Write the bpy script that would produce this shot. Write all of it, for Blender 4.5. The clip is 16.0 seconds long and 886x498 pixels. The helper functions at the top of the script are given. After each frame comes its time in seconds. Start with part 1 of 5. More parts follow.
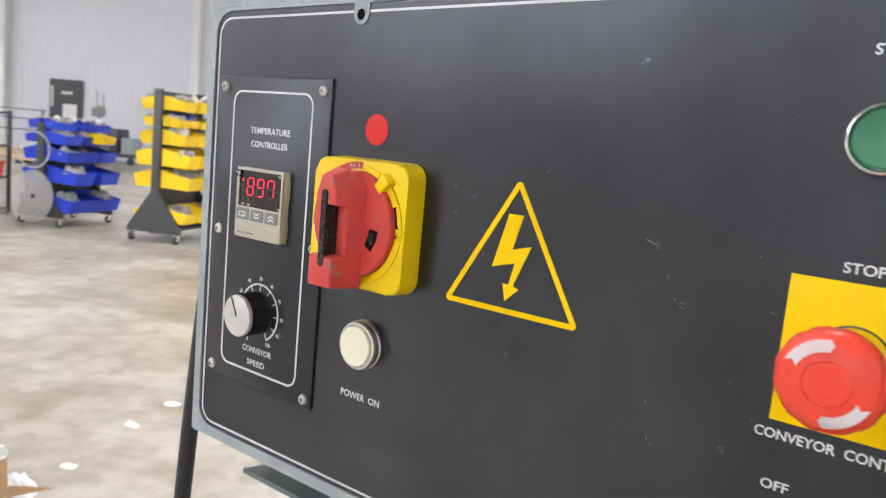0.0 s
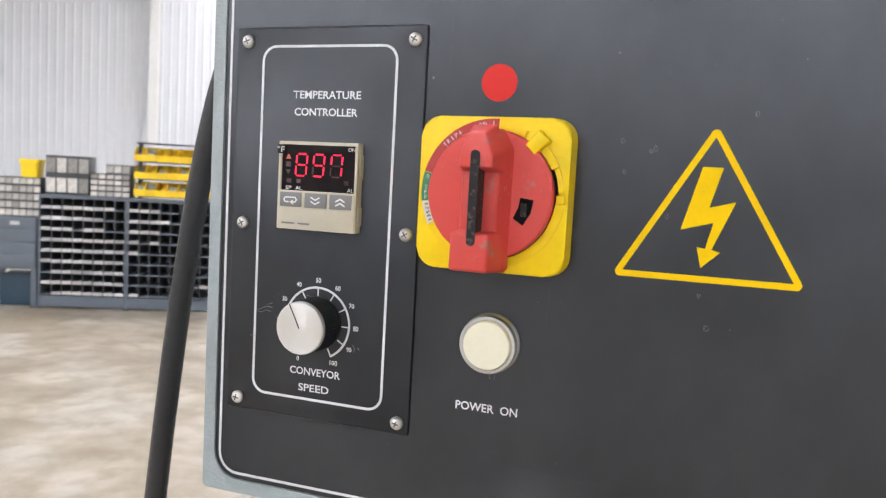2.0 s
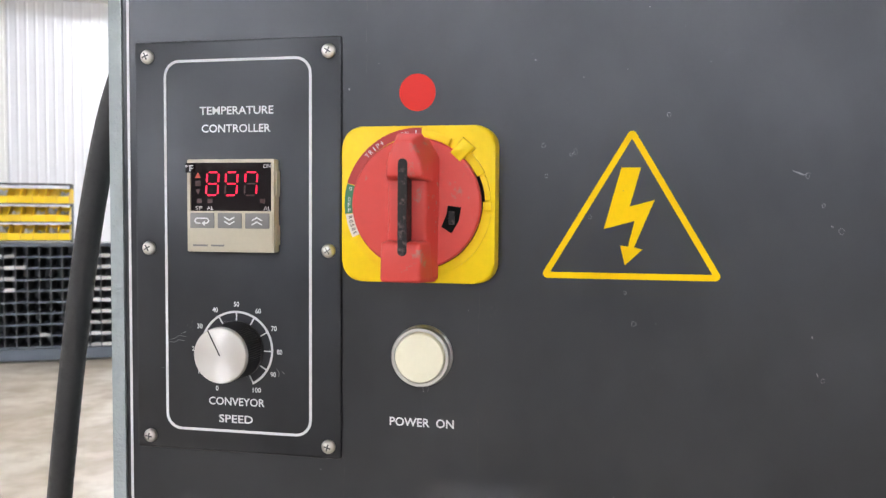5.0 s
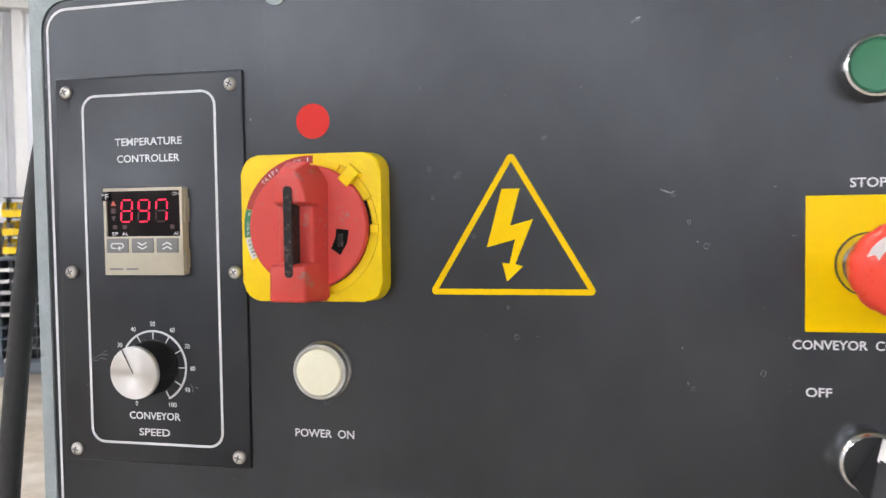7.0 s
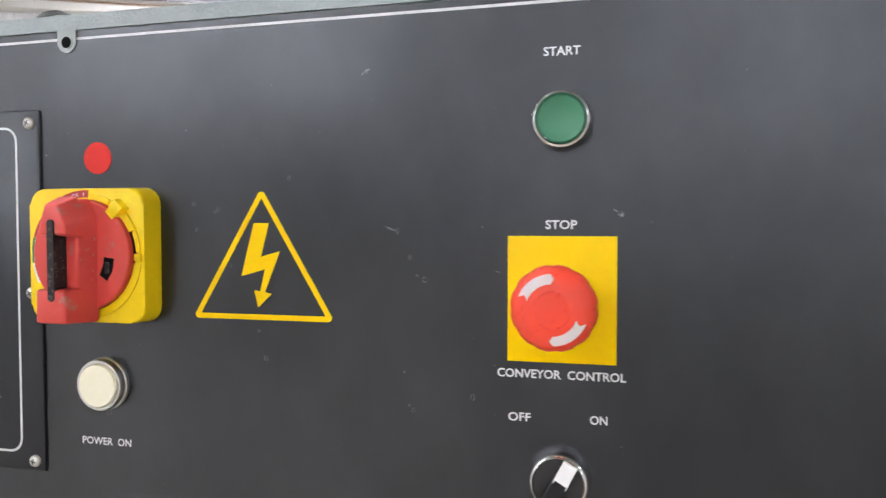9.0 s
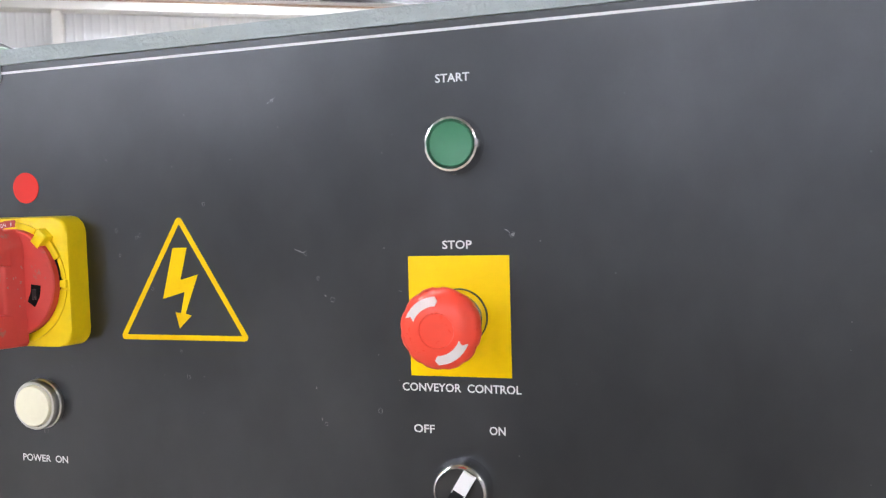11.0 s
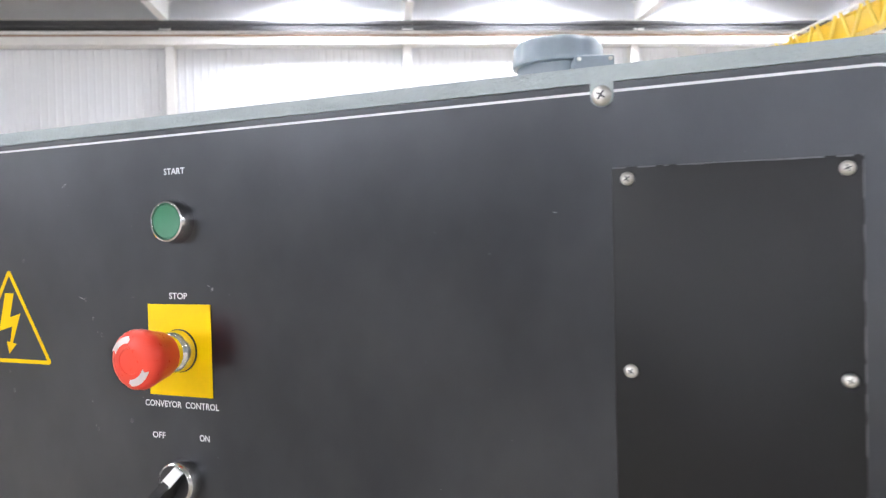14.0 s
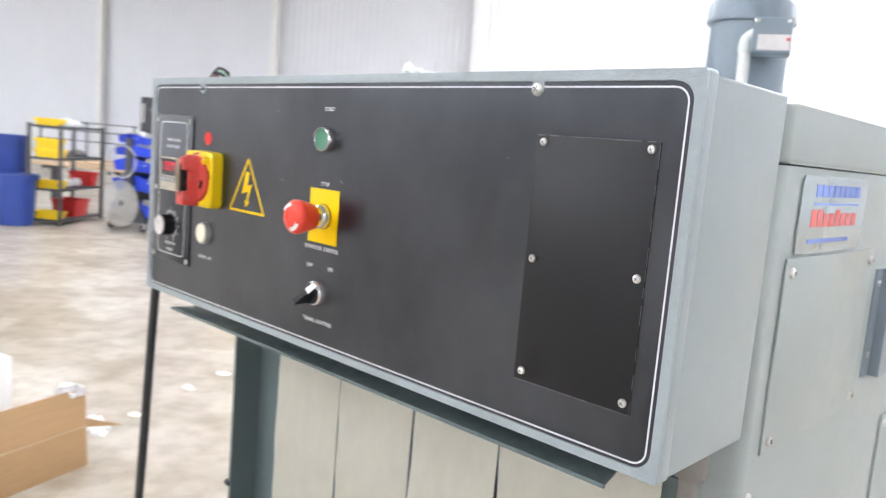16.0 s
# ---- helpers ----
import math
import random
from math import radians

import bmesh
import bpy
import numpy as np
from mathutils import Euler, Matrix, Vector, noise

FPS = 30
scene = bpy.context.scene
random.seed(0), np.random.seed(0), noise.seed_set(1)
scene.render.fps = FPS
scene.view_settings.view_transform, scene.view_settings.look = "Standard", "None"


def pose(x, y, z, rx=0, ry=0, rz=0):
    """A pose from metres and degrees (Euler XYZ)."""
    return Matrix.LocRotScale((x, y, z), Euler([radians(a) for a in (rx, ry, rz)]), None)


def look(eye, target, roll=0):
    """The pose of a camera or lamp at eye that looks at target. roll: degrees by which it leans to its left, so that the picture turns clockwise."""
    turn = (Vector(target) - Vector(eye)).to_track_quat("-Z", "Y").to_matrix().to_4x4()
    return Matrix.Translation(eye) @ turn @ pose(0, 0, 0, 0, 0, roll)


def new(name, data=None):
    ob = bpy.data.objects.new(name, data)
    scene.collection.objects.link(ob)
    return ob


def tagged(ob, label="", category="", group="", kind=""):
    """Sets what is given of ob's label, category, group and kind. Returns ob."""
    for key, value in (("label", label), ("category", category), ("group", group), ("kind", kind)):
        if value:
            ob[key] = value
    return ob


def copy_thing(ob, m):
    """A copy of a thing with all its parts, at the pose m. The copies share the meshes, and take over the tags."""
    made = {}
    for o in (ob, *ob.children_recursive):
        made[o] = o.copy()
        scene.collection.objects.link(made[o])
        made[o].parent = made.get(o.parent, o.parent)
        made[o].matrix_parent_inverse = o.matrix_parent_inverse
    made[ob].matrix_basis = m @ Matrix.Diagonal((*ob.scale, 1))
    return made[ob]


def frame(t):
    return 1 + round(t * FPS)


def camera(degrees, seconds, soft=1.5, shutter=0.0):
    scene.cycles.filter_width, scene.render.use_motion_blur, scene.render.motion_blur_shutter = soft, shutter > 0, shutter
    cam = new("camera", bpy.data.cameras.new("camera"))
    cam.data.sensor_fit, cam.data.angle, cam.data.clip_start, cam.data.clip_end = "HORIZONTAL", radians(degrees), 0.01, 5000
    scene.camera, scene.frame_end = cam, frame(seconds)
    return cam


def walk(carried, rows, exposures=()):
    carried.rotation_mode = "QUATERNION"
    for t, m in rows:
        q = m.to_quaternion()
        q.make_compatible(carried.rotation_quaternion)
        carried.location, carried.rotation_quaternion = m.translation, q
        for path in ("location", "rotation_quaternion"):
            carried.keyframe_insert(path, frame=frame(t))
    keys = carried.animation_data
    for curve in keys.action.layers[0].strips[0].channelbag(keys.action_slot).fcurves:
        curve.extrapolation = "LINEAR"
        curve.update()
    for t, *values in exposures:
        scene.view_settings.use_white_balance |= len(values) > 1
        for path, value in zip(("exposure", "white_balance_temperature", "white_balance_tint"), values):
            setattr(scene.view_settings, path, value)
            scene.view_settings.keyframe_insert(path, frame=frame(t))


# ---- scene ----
cam = camera(60.1, 16.0, soft=1.2, shutter=0.35)
cam.data.dof.use_dof, cam.data.dof.focus_distance, cam.data.dof.aperture_fstop = True, 0.49, 20.0
PATH = [
    (0, (0.01, -0.343, 1.304), (-1.194, 1.23, 1.029), 5.3),
    (0.5, (-0.063, -0.345, 1.295), (-1.118, 1.337, 1.055), 4.1),
    (1, (-0.138, -0.361, 1.274), (-1.093, 1.379, 1.024), 4.0),
    (1.5, (-0.173, -0.368, 1.267), (-0.98, 1.45, 1.056), 3.8),
    (2, (-0.201, -0.377, 1.255), (-0.87, 1.5, 1.089), 3.1),
    (2.5, (-0.221, -0.378, 1.25), (-0.771, 1.541, 1.123), 1.8),
    (3, (-0.234, -0.379, 1.244), (-0.682, 1.568, 1.137), 1.4),
    (3.5, (-0.232, -0.376, 1.246), (-0.602, 1.587, 1.157), 0.7),
    (6, (-0.207, -0.382, 1.247), (-0.588, 1.579, 1.158), -0.0),
    (6.5, (-0.183, -0.384, 1.252), (-0.585, 1.573, 1.155), -0.4),
    (7, (-0.158, -0.386, 1.255), (-0.575, 1.568, 1.177), -0.8),
    (7.5, (-0.125, -0.388, 1.259), (-0.567, 1.561, 1.19), -1.2),
    (8, (-0.087, -0.388, 1.266), (-0.564, 1.553, 1.2), -1.1),
    (8.5, (-0.043, -0.387, 1.266), (-0.54, 1.55, 1.204), 0.0),
    (9, (-0.002, -0.386, 1.271), (-0.501, 1.549, 1.198), 0.0),
    (9.2, (0.012, -0.386, 1.275), (-0.493, 1.548, 1.19), 0.0),
    (11.5, (0.059, -0.387, 1.29), (-0.463, 1.54, 1.184), -1.8),
    (12, (0.071, -0.387, 1.292), (-0.455, 1.54, 1.198), -1.5),
    (12.5, (0.116, -0.39, 1.292), (-0.474, 1.52, 1.216), -0.8),
    (13, (0.181, -0.392, 1.294), (-0.469, 1.499, 1.263), -1.4),
    (13.5, (0.26, -0.388, 1.302), (-0.449, 1.482, 1.28), -1.7),
    (14, (0.331, -0.419, 1.308), (-0.433, 1.429, 1.267), -1.4),
    (14.5, (0.413, -0.482, 1.312), (-0.406, 1.34, 1.208), 1.7),
    (15, (0.484, -0.537, 1.309), (-0.423, 1.238, 1.154), 4.3),
    (15.5, (0.556, -0.56, 1.313), (-0.509, 1.119, 1.089), 4.8),
    (16, (0.672, -0.55, 1.323), (-0.688, 0.893, 1.06), 4.8),
]
walk(cam, [(t, look(eye, target, roll)) for t, eye, target, roll in PATH], ((0, -0.12, 6720, 10), (1, -0.12, 6760, 10), (2.5, -0.12, 6760, 10), (9, -0.12, 6760, 10), (12, 0.05, 6520, 10), (13.5, 0.07, 6540, 10), (14.5, 0.18, 6560, 10), (15.5, 0.38, 6560, 10), (16, 0.2, 6540, 10)))

# ---- world and exposure ----
world = bpy.data.worlds.new("world")
scene.world = world
world.use_nodes = True
world.node_tree.nodes["Background"].inputs[0].default_value = (0.75, 0.8, 0.9, 1)
world.node_tree.nodes["Background"].inputs[1].default_value = 0.15
LAMP = 60.0


# ---- materials ----
def mat(name, col, rough=0.5, metal=0.0, var=0.12, vscale=6.0, bump=0.0, bscale=300.0, spec=0.5, stretch=(1, 1, 1), wear=None, wscale=40.0, wcut=0.62, wsoft=0.06, rvar=0.1, rnd=0.0, coat=0.0, emit=0.0, trans=0.0):
    """A surface with two scales of variation, relief and optional wear spots of another colour."""
    m = bpy.data.materials.new(name)
    m.use_nodes = True
    nt = m.node_tree
    b = nt.nodes["Principled BSDF"]
    L = nt.links.new

    def node(kind, **vals):
        n = nt.nodes.new(kind)
        for k, v in vals.items():
            n.inputs[k].default_value = v
        return n
    tc = nt.nodes.new("ShaderNodeTexCoord")
    mp = nt.nodes.new("ShaderNodeMapping")
    mp.inputs["Scale"].default_value = stretch
    L(tc.outputs["Object"], mp.inputs["Vector"])
    n1 = node("ShaderNodeTexNoise", Scale=vscale, Detail=5.0, Roughness=0.6)
    n2 = node("ShaderNodeTexNoise", Scale=vscale * 9, Detail=4.0, Roughness=0.65)
    L(mp.outputs[0], n1.inputs["Vector"])
    L(mp.outputs[0], n2.inputs["Vector"])
    add = nt.nodes.new("ShaderNodeMath")
    add.operation = "ADD"
    L(n1.outputs["Fac"], add.inputs[0])
    L(n2.outputs["Fac"], add.inputs[1])
    rng = node("ShaderNodeMapRange")
    rng.inputs["From Min"].default_value, rng.inputs["From Max"].default_value = 0.6, 1.4
    rng.inputs["To Min"].default_value, rng.inputs["To Max"].default_value = 1 - var, 1 + var
    L(add.outputs[0], rng.inputs["Value"])
    mul = nt.nodes.new("ShaderNodeMix")
    mul.data_type, mul.blend_type = "RGBA", "MULTIPLY"
    mul.inputs["Factor"].default_value = 1.0
    mul.inputs[6].default_value = (*col, 1)
    comb = nt.nodes.new("ShaderNodeCombineColor")
    for i in range(3):
        L(rng.outputs[0], comb.inputs[i])
    L(comb.outputs[0], mul.inputs[7])
    out = mul.outputs[2]
    if rnd:
        oi = nt.nodes.new("ShaderNodeObjectInfo")
        hs = nt.nodes.new("ShaderNodeHueSaturation")
        mr = node("ShaderNodeMapRange")
        mr.inputs["To Min"].default_value, mr.inputs["To Max"].default_value = 1 - rnd, 1 + rnd
        L(oi.outputs["Random"], mr.inputs["Value"])
        L(mr.outputs[0], hs.inputs["Value"])
        L(out, hs.inputs["Color"])
        out = hs.outputs[0]
    if wear:
        w = node("ShaderNodeTexNoise", Scale=wscale, Detail=6.0, Roughness=0.7)
        L(mp.outputs[0], w.inputs["Vector"])
        cr = nt.nodes.new("ShaderNodeValToRGB")
        cr.color_ramp.elements[0].position, cr.color_ramp.elements[1].position = wcut, wcut + wsoft
        L(w.outputs["Fac"], cr.inputs[0])
        mw = nt.nodes.new("ShaderNodeMix")
        mw.data_type = "RGBA"
        mw.inputs[7].default_value = (*wear, 1)
        L(cr.outputs[0], mw.inputs["Factor"])
        L(out, mw.inputs[6])
        out = mw.outputs[2]
    L(out, b.inputs["Base Color"])
    b.inputs["Metallic"].default_value = metal
    b.inputs["Specular IOR Level"].default_value = spec
    b.inputs["Coat Weight"].default_value = coat
    b.inputs["Transmission Weight"].default_value = trans
    rr = node("ShaderNodeMapRange")
    rr.inputs["From Min"].default_value, rr.inputs["From Max"].default_value = 0.35, 0.65
    rr.inputs["To Min"].default_value, rr.inputs["To Max"].default_value = max(0.02, rough - rvar), min(1, rough + rvar)
    L(n2.outputs["Fac"], rr.inputs["Value"])
    L(rr.outputs[0], b.inputs["Roughness"])
    if bump:
        nb = node("ShaderNodeTexNoise", Scale=bscale, Detail=3.0)
        L(tc.outputs["Object"], nb.inputs["Vector"])
        bp = nt.nodes.new("ShaderNodeBump")
        bp.inputs["Strength"].default_value = bump
        bp.inputs["Distance"].default_value = 0.6 / bscale
        L(nb.outputs["Fac"], bp.inputs["Height"])
        L(bp.outputs[0], b.inputs["Normal"])
    if emit:
        b.inputs["Emission Color"].default_value = (*col, 1)
        b.inputs["Emission Strength"].default_value = emit
    return m


GREY = mat("grey_hammered_paint", (0.325, 0.37, 0.375), 0.38, var=0.08, vscale=9, bump=0.16, bscale=360, wear=(0.38, 0.43, 0.44), wscale=50, wcut=0.66, wsoft=0.08, rvar=0.05)
GREY_RIM = mat("grey_hammered_rim_paint", (0.33, 0.38, 0.395), 0.33, var=0.1, vscale=12, bump=0.55, bscale=430, rvar=0.03)
GREY_SMOOTH = mat("grey_machine_paint", (0.35, 0.39, 0.378), 0.39, rvar=0.06, var=0.07, vscale=4, bump=0.12, bscale=350, wear=(0.375, 0.405, 0.388), wscale=7, wcut=0.6, wsoft=0.12)
GREEN_GREY = mat("green_grey_frame_paint", (0.115, 0.15, 0.152), 0.45, var=0.08, vscale=8, bump=0.2, bscale=300)
BLACK = mat("black_panel_paint", (0.0045, 0.0045, 0.0062), 0.293, var=0.1, vscale=3, bump=0.025, bscale=1100, spec=0.69, rvar=0.008)
BLACK_PLATE = mat("black_textured_plate", (0.006, 0.006, 0.008), 0.32, var=0.08, vscale=6, bump=0.05, bscale=620, spec=0.62, rvar=0.02)
DARK_PLATE = mat("blank_cover_plate", (0.004, 0.004, 0.005), 0.38, var=0.1, vscale=8, bump=0.05, bscale=700, spec=0.34, rvar=0.03)
for m in (BLACK, BLACK_PLATE):
    m.node_tree.nodes["Principled BSDF"].inputs["Specular Tint"].default_value = (0.88, 0.925, 1.0, 1)


def wiped(m, low, high, scale):
    """Uneven gloss, as a cloth leaves it: broad slanting smears."""
    nt = m.node_tree
    tc = nt.nodes.new("ShaderNodeTexCoord")
    mp = nt.nodes.new("ShaderNodeMapping")
    mp.inputs["Rotation"].default_value = (0, 0.6, 0)
    mp.inputs["Scale"].default_value = (scale, scale, scale * 0.7)
    nz = nt.nodes.new("ShaderNodeTexNoise")
    nz.inputs["Scale"].default_value = 1.0
    nz.inputs["Detail"].default_value = 4.0
    nz.inputs["Roughness"].default_value = 0.55
    mr = nt.nodes.new("ShaderNodeMapRange")
    mr.inputs["From Min"].default_value, mr.inputs["From Max"].default_value = 0.32, 0.68
    mr.inputs["To Min"].default_value, mr.inputs["To Max"].default_value = low, high
    nt.links.new(tc.outputs["Object"], mp.inputs["Vector"])
    nt.links.new(mp.outputs[0], nz.inputs["Vector"])
    nt.links.new(nz.outputs["Fac"], mr.inputs["Value"])
    nt.links.new(mr.outputs[0], nt.nodes["Principled BSDF"].inputs["Specular IOR Level"])


wiped(BLACK, 0.54, 0.98, 7)
wiped(BLACK_PLATE, 0.5, 0.68, 16)
WHITE_INK = mat("white_screen_print", (0.71, 0.72, 0.74), 0.55, var=0.05, vscale=60, wear=(0.35, 0.35, 0.37), wscale=420, wcut=0.66)
YELLOW_INK = mat("yellow_screen_print", (0.9, 0.58, 0.0), 0.5, var=0.06, vscale=50, spec=0.15)
YELLOW = mat("yellow_plastic", (0.88, 0.62, 0.008), 0.38, var=0.06, vscale=30, spec=0.3, bump=0.08, bscale=900, wear=(0.5, 0.34, 0.05), wscale=60, wcut=0.72)
YELLOW_FOIL = mat("yellow_legend_plate", (0.92, 0.6, 0.0), 0.4, var=0.04, vscale=25, spec=0.15)
RED = mat("red_plastic", (0.62, 0.056, 0.046), 0.42, spec=0.5, var=0.05, vscale=30, bump=0.06, bscale=900, wear=(0.40, 0.16, 0.13), wscale=60, wcut=0.60, wsoft=0.07, rvar=0.04)
RED_SCUFF = mat("pale_red_scuff", (0.5, 0.2, 0.18), 0.6, var=0.2, vscale=200)
RED_HEAD = mat("red_gloss_plastic", (0.84, 0.07, 0.04), 0.3, var=0.02, vscale=20, rvar=0.03, spec=0.35)
RED_DOT = mat("red_sticker", (0.7, 0.03, 0.025), 0.5, var=0.05, vscale=60, spec=0.25)
RED_PRINT = mat("dark_red_print", (0.4, 0.03, 0.03), 0.5, var=0.06)
GREEN_PRINT = mat("green_print", (0.04, 0.2, 0.1), 0.5, var=0.06)
WHITE_ARROW = mat("white_arrow_print", (0.95, 0.95, 0.95), 0.45, var=0.02)
WHITE_STICKER = mat("white_sticker", (0.75, 0.74, 0.7), 0.5, var=0.05)
BLACK_PLASTIC = mat("black_plastic", (0.016, 0.016, 0.018), 0.38, var=0.15, vscale=60, bump=0.06, bscale=900, rvar=0.04)
RUBBER = mat("black_cable_rubber", (0.022, 0.022, 0.024), 0.5, var=0.2, vscale=30, bump=0.1, bscale=500, rvar=0.15)
CHROME = mat("chrome", (0.75, 0.75, 0.76), 0.16, 1.0, var=0.06, vscale=60, rvar=0.08)
SPUN = mat("spun_aluminium", (0.74, 0.73, 0.72), 0.3, 1.0, var=0.02, vscale=300, rvar=0.0)
STEEL = mat("brushed_aluminium", (0.78, 0.78, 0.78), 0.34, 1.0, var=0.08, vscale=200, bump=0.1, bscale=1200, rvar=0.03)
ZINC = mat("pale_zinc_casting", (0.6, 0.62, 0.59), 0.4, 0.3, var=0.08, vscale=60)
STEEL_DULL = mat("dull_steel", (0.58, 0.58, 0.56), 0.33, 1.0, var=0.06, vscale=60, rvar=0.03)
SCREW = mat("zinc_screw", (0.66, 0.65, 0.62), 0.33, 1.0, var=0.1, vscale=200, rvar=0.03)
CREAM_LENS = mat("cream_lens", (0.82, 0.79, 0.62), 0.4, var=0.03, vscale=40, spec=0.4)
GREEN_CAP = mat("green_plastic", (0.04, 0.2, 0.11), 0.42, var=0.06, vscale=60)
BEIGE = mat("beige_plastic", (0.52, 0.48, 0.38), 0.5, var=0.06, vscale=40, bump=0.06, bscale=1500)
KEY_GREY = mat("grey_key", (0.2, 0.2, 0.2), 0.5, var=0.05)
SCREEN = mat("dark_display_window", (0.012, 0.008, 0.009), 0.12, var=0.1)
SEG_ON = mat("red_led_segment", (1.0, 0.01, 0.06), 0.4, var=0.02, emit=1.25)
SEG_OFF = mat("unlit_led_segment", (0.045, 0.02, 0.02), 0.4, var=0.05)
LED_DIM = mat("dim_orange_led", (0.35, 0.06, 0.04), 0.4, var=0.05, emit=0.5)
WORN_BLACK = mat("worn_black_plastic", (0.013, 0.012, 0.013), 0.55, var=0.3, vscale=300, spec=0.3, wear=(0.09, 0.065, 0.065), wscale=260, wcut=0.54, wsoft=0.08)
# near-black inlay colour that paints the shade inside holes, slots and gaps
RECESS = mat("recess_shade", (0.004, 0.004, 0.004), 0.8, var=0.2, spec=0.1)
EDGE_WEAR = mat("pale_edge_wear", (0.11, 0.11, 0.118), 0.7, var=0.4, vscale=300)
SMUDGE = mat("thin_dust_smudge", (0.04, 0.04, 0.044), 0.6, var=0.3, vscale=300)
HAZE = mat("dried_rinse_haze", (0.42, 0.43, 0.5), 0.5, var=0.1)
DIRT = mat("dried_scuff", (0.19, 0.19, 0.2), 0.7, var=0.3, vscale=400)
CURTAIN = mat("cream_fabric_curtain", (0.93, 0.895, 0.77), 0.75, var=0.06, vscale=5, bump=0.15, bscale=500, stretch=(1, 1, 0.5), wear=(0.84, 0.76, 0.55), wscale=6, wcut=0.6, wsoft=0.15)
DARK_GAP = mat("dark_interior", (0.03, 0.03, 0.03), 0.8, var=0.2)
BLUE_PRINT = mat("blue_print", (0.14, 0.22, 0.62), 0.08, 0.3, var=0.08, vscale=90, rvar=0.03)
RED_PRINT2 = mat("bright_red_print", (0.72, 0.1, 0.09), 0.08, 0.3, var=0.08, vscale=90, rvar=0.03)
FOIL = mat("silver_foil_label", (0.4, 0.45, 0.45), 0.07, 0.6, var=0.08, vscale=50, rvar=0.02)
MOTOR = mat("blue_grey_motor_paint", (0.215, 0.26, 0.3), 0.31, var=0.07, vscale=12, bump=0.06, bscale=200, rvar=0.02)
LABEL = mat("motor_label", (0.65, 0.62, 0.6), 0.45, var=0.12, vscale=60)
PLASTIC_BAG = mat("clear_plastic_film", (0.86, 0.89, 0.87), 0.3, var=0.05, vscale=40, trans=0.25)
WIRE_GREEN = mat("green_wire", (0.3, 0.42, 0.33), 0.5)
WIRE_RED = mat("red_wire", (0.16, 0.04, 0.04), 0.5)
PVC = mat("grey_conduit", (0.2, 0.185, 0.17), 0.45, var=0.1, vscale=20)
CONCRETE = mat("polished_concrete", (0.46, 0.41, 0.345), 0.33, var=0.07, vscale=0.5, spec=0.34)
WALL = mat("white_liner_panel", (0.68, 0.693, 0.725), 0.5, var=0.04, vscale=1.2)
WHITE_STEEL = mat("white_painted_steel", (0.74, 0.735, 0.72), 0.45, var=0.06, vscale=2)
BROWN = mat("brown_conduit_strip", (0.3, 0.17, 0.1), 0.5)
ROOF = mat("roof_liner", (0.36, 0.36, 0.345), 0.6, var=0.08, vscale=2)
DARK_STEEL = mat("dark_steel", (0.06, 0.06, 0.065), 0.5, var=0.15, vscale=10)
RACK_GREY = mat("dark_grey_rack_paint", (0.055, 0.058, 0.062), 0.5, var=0.12, vscale=8)
CAB_GREY = mat("slate_blue_cabinet_paint", (0.105, 0.125, 0.15), 0.45, var=0.1, vscale=6)
BIN_YELLOW = mat("yellow_bin_plastic", (0.86, 0.58, 0.01), 0.4, var=0.06, vscale=12, rnd=0.1)
BIN_BLUE = mat("blue_bin_plastic", (0.015, 0.05, 0.5), 0.4, var=0.08, vscale=12, rnd=0.15)
TOTE_BLUE = mat("blue_barrel_plastic", (0.024, 0.058, 0.27), 0.4, var=0.1, vscale=6)
TOTE_DARK = mat("dark_teal_plastic", (0.02, 0.05, 0.08), 0.5, var=0.1, vscale=6)
BIN_RED = mat("red_bin_plastic", (0.6, 0.02, 0.02), 0.4, var=0.1, vscale=12)
TOTE_GREY = mat("grey_tote_plastic", (0.27, 0.3, 0.31), 0.5, var=0.1, vscale=6)
CARD = mat("white_label_card", (0.46, 0.46, 0.45), 0.6, var=0.08, vscale=20, rnd=0.25)
MIXED = mat("mixed_metal_parts", (0.42, 0.4, 0.37), 0.5, 0.1, var=0.5, vscale=25, rnd=0.5)
MESH_GREY = mat("grey_wire_guard", (0.45, 0.44, 0.41), 0.5, var=0.1)
CARDBOARD = mat("brown_cardboard", (0.43, 0.27, 0.135), 0.8, var=0.1, vscale=6, bump=0.1, bscale=200, stretch=(1, 1, 8))
TAPE = mat("paper_tape_edge", (0.5, 0.36, 0.22), 0.5, var=0.1)
FOAM = mat("white_foam", (0.8, 0.8, 0.8), 0.7, var=0.05)
PATCH = mat("white_floor_patch", (0.82, 0.81, 0.76), 0.35, var=0.08, vscale=30)
DOOR_DARK = mat("charcoal_door_paint", (0.045, 0.045, 0.05), 0.5, var=0.1)
DOOR_GREY = mat("grey_shutter", (0.42, 0.42, 0.45), 0.45, var=0.06)
CABINET_BLACK = mat("charcoal_cabinet_paint", (0.017, 0.017, 0.02), 0.42, var=0.08, vscale=3, bump=0.04, bscale=1100, spec=0.95, rvar=0.02)
FESTOON = mat("pale_yellow_cable", (0.8, 0.6, 0.1), 0.5, var=0.1)
CRANE = mat("yellow_crane_paint", (0.8, 0.55, 0.02), 0.4, var=0.1, vscale=4)
WOOD = mat("pale_timber", (0.55, 0.4, 0.25), 0.7, var=0.15, vscale=8, stretch=(1, 8, 1))
TUBE = mat("lamp_diffuser", (0.92, 0.955, 1.055), 0.5, var=0.0, emit=LAMP)


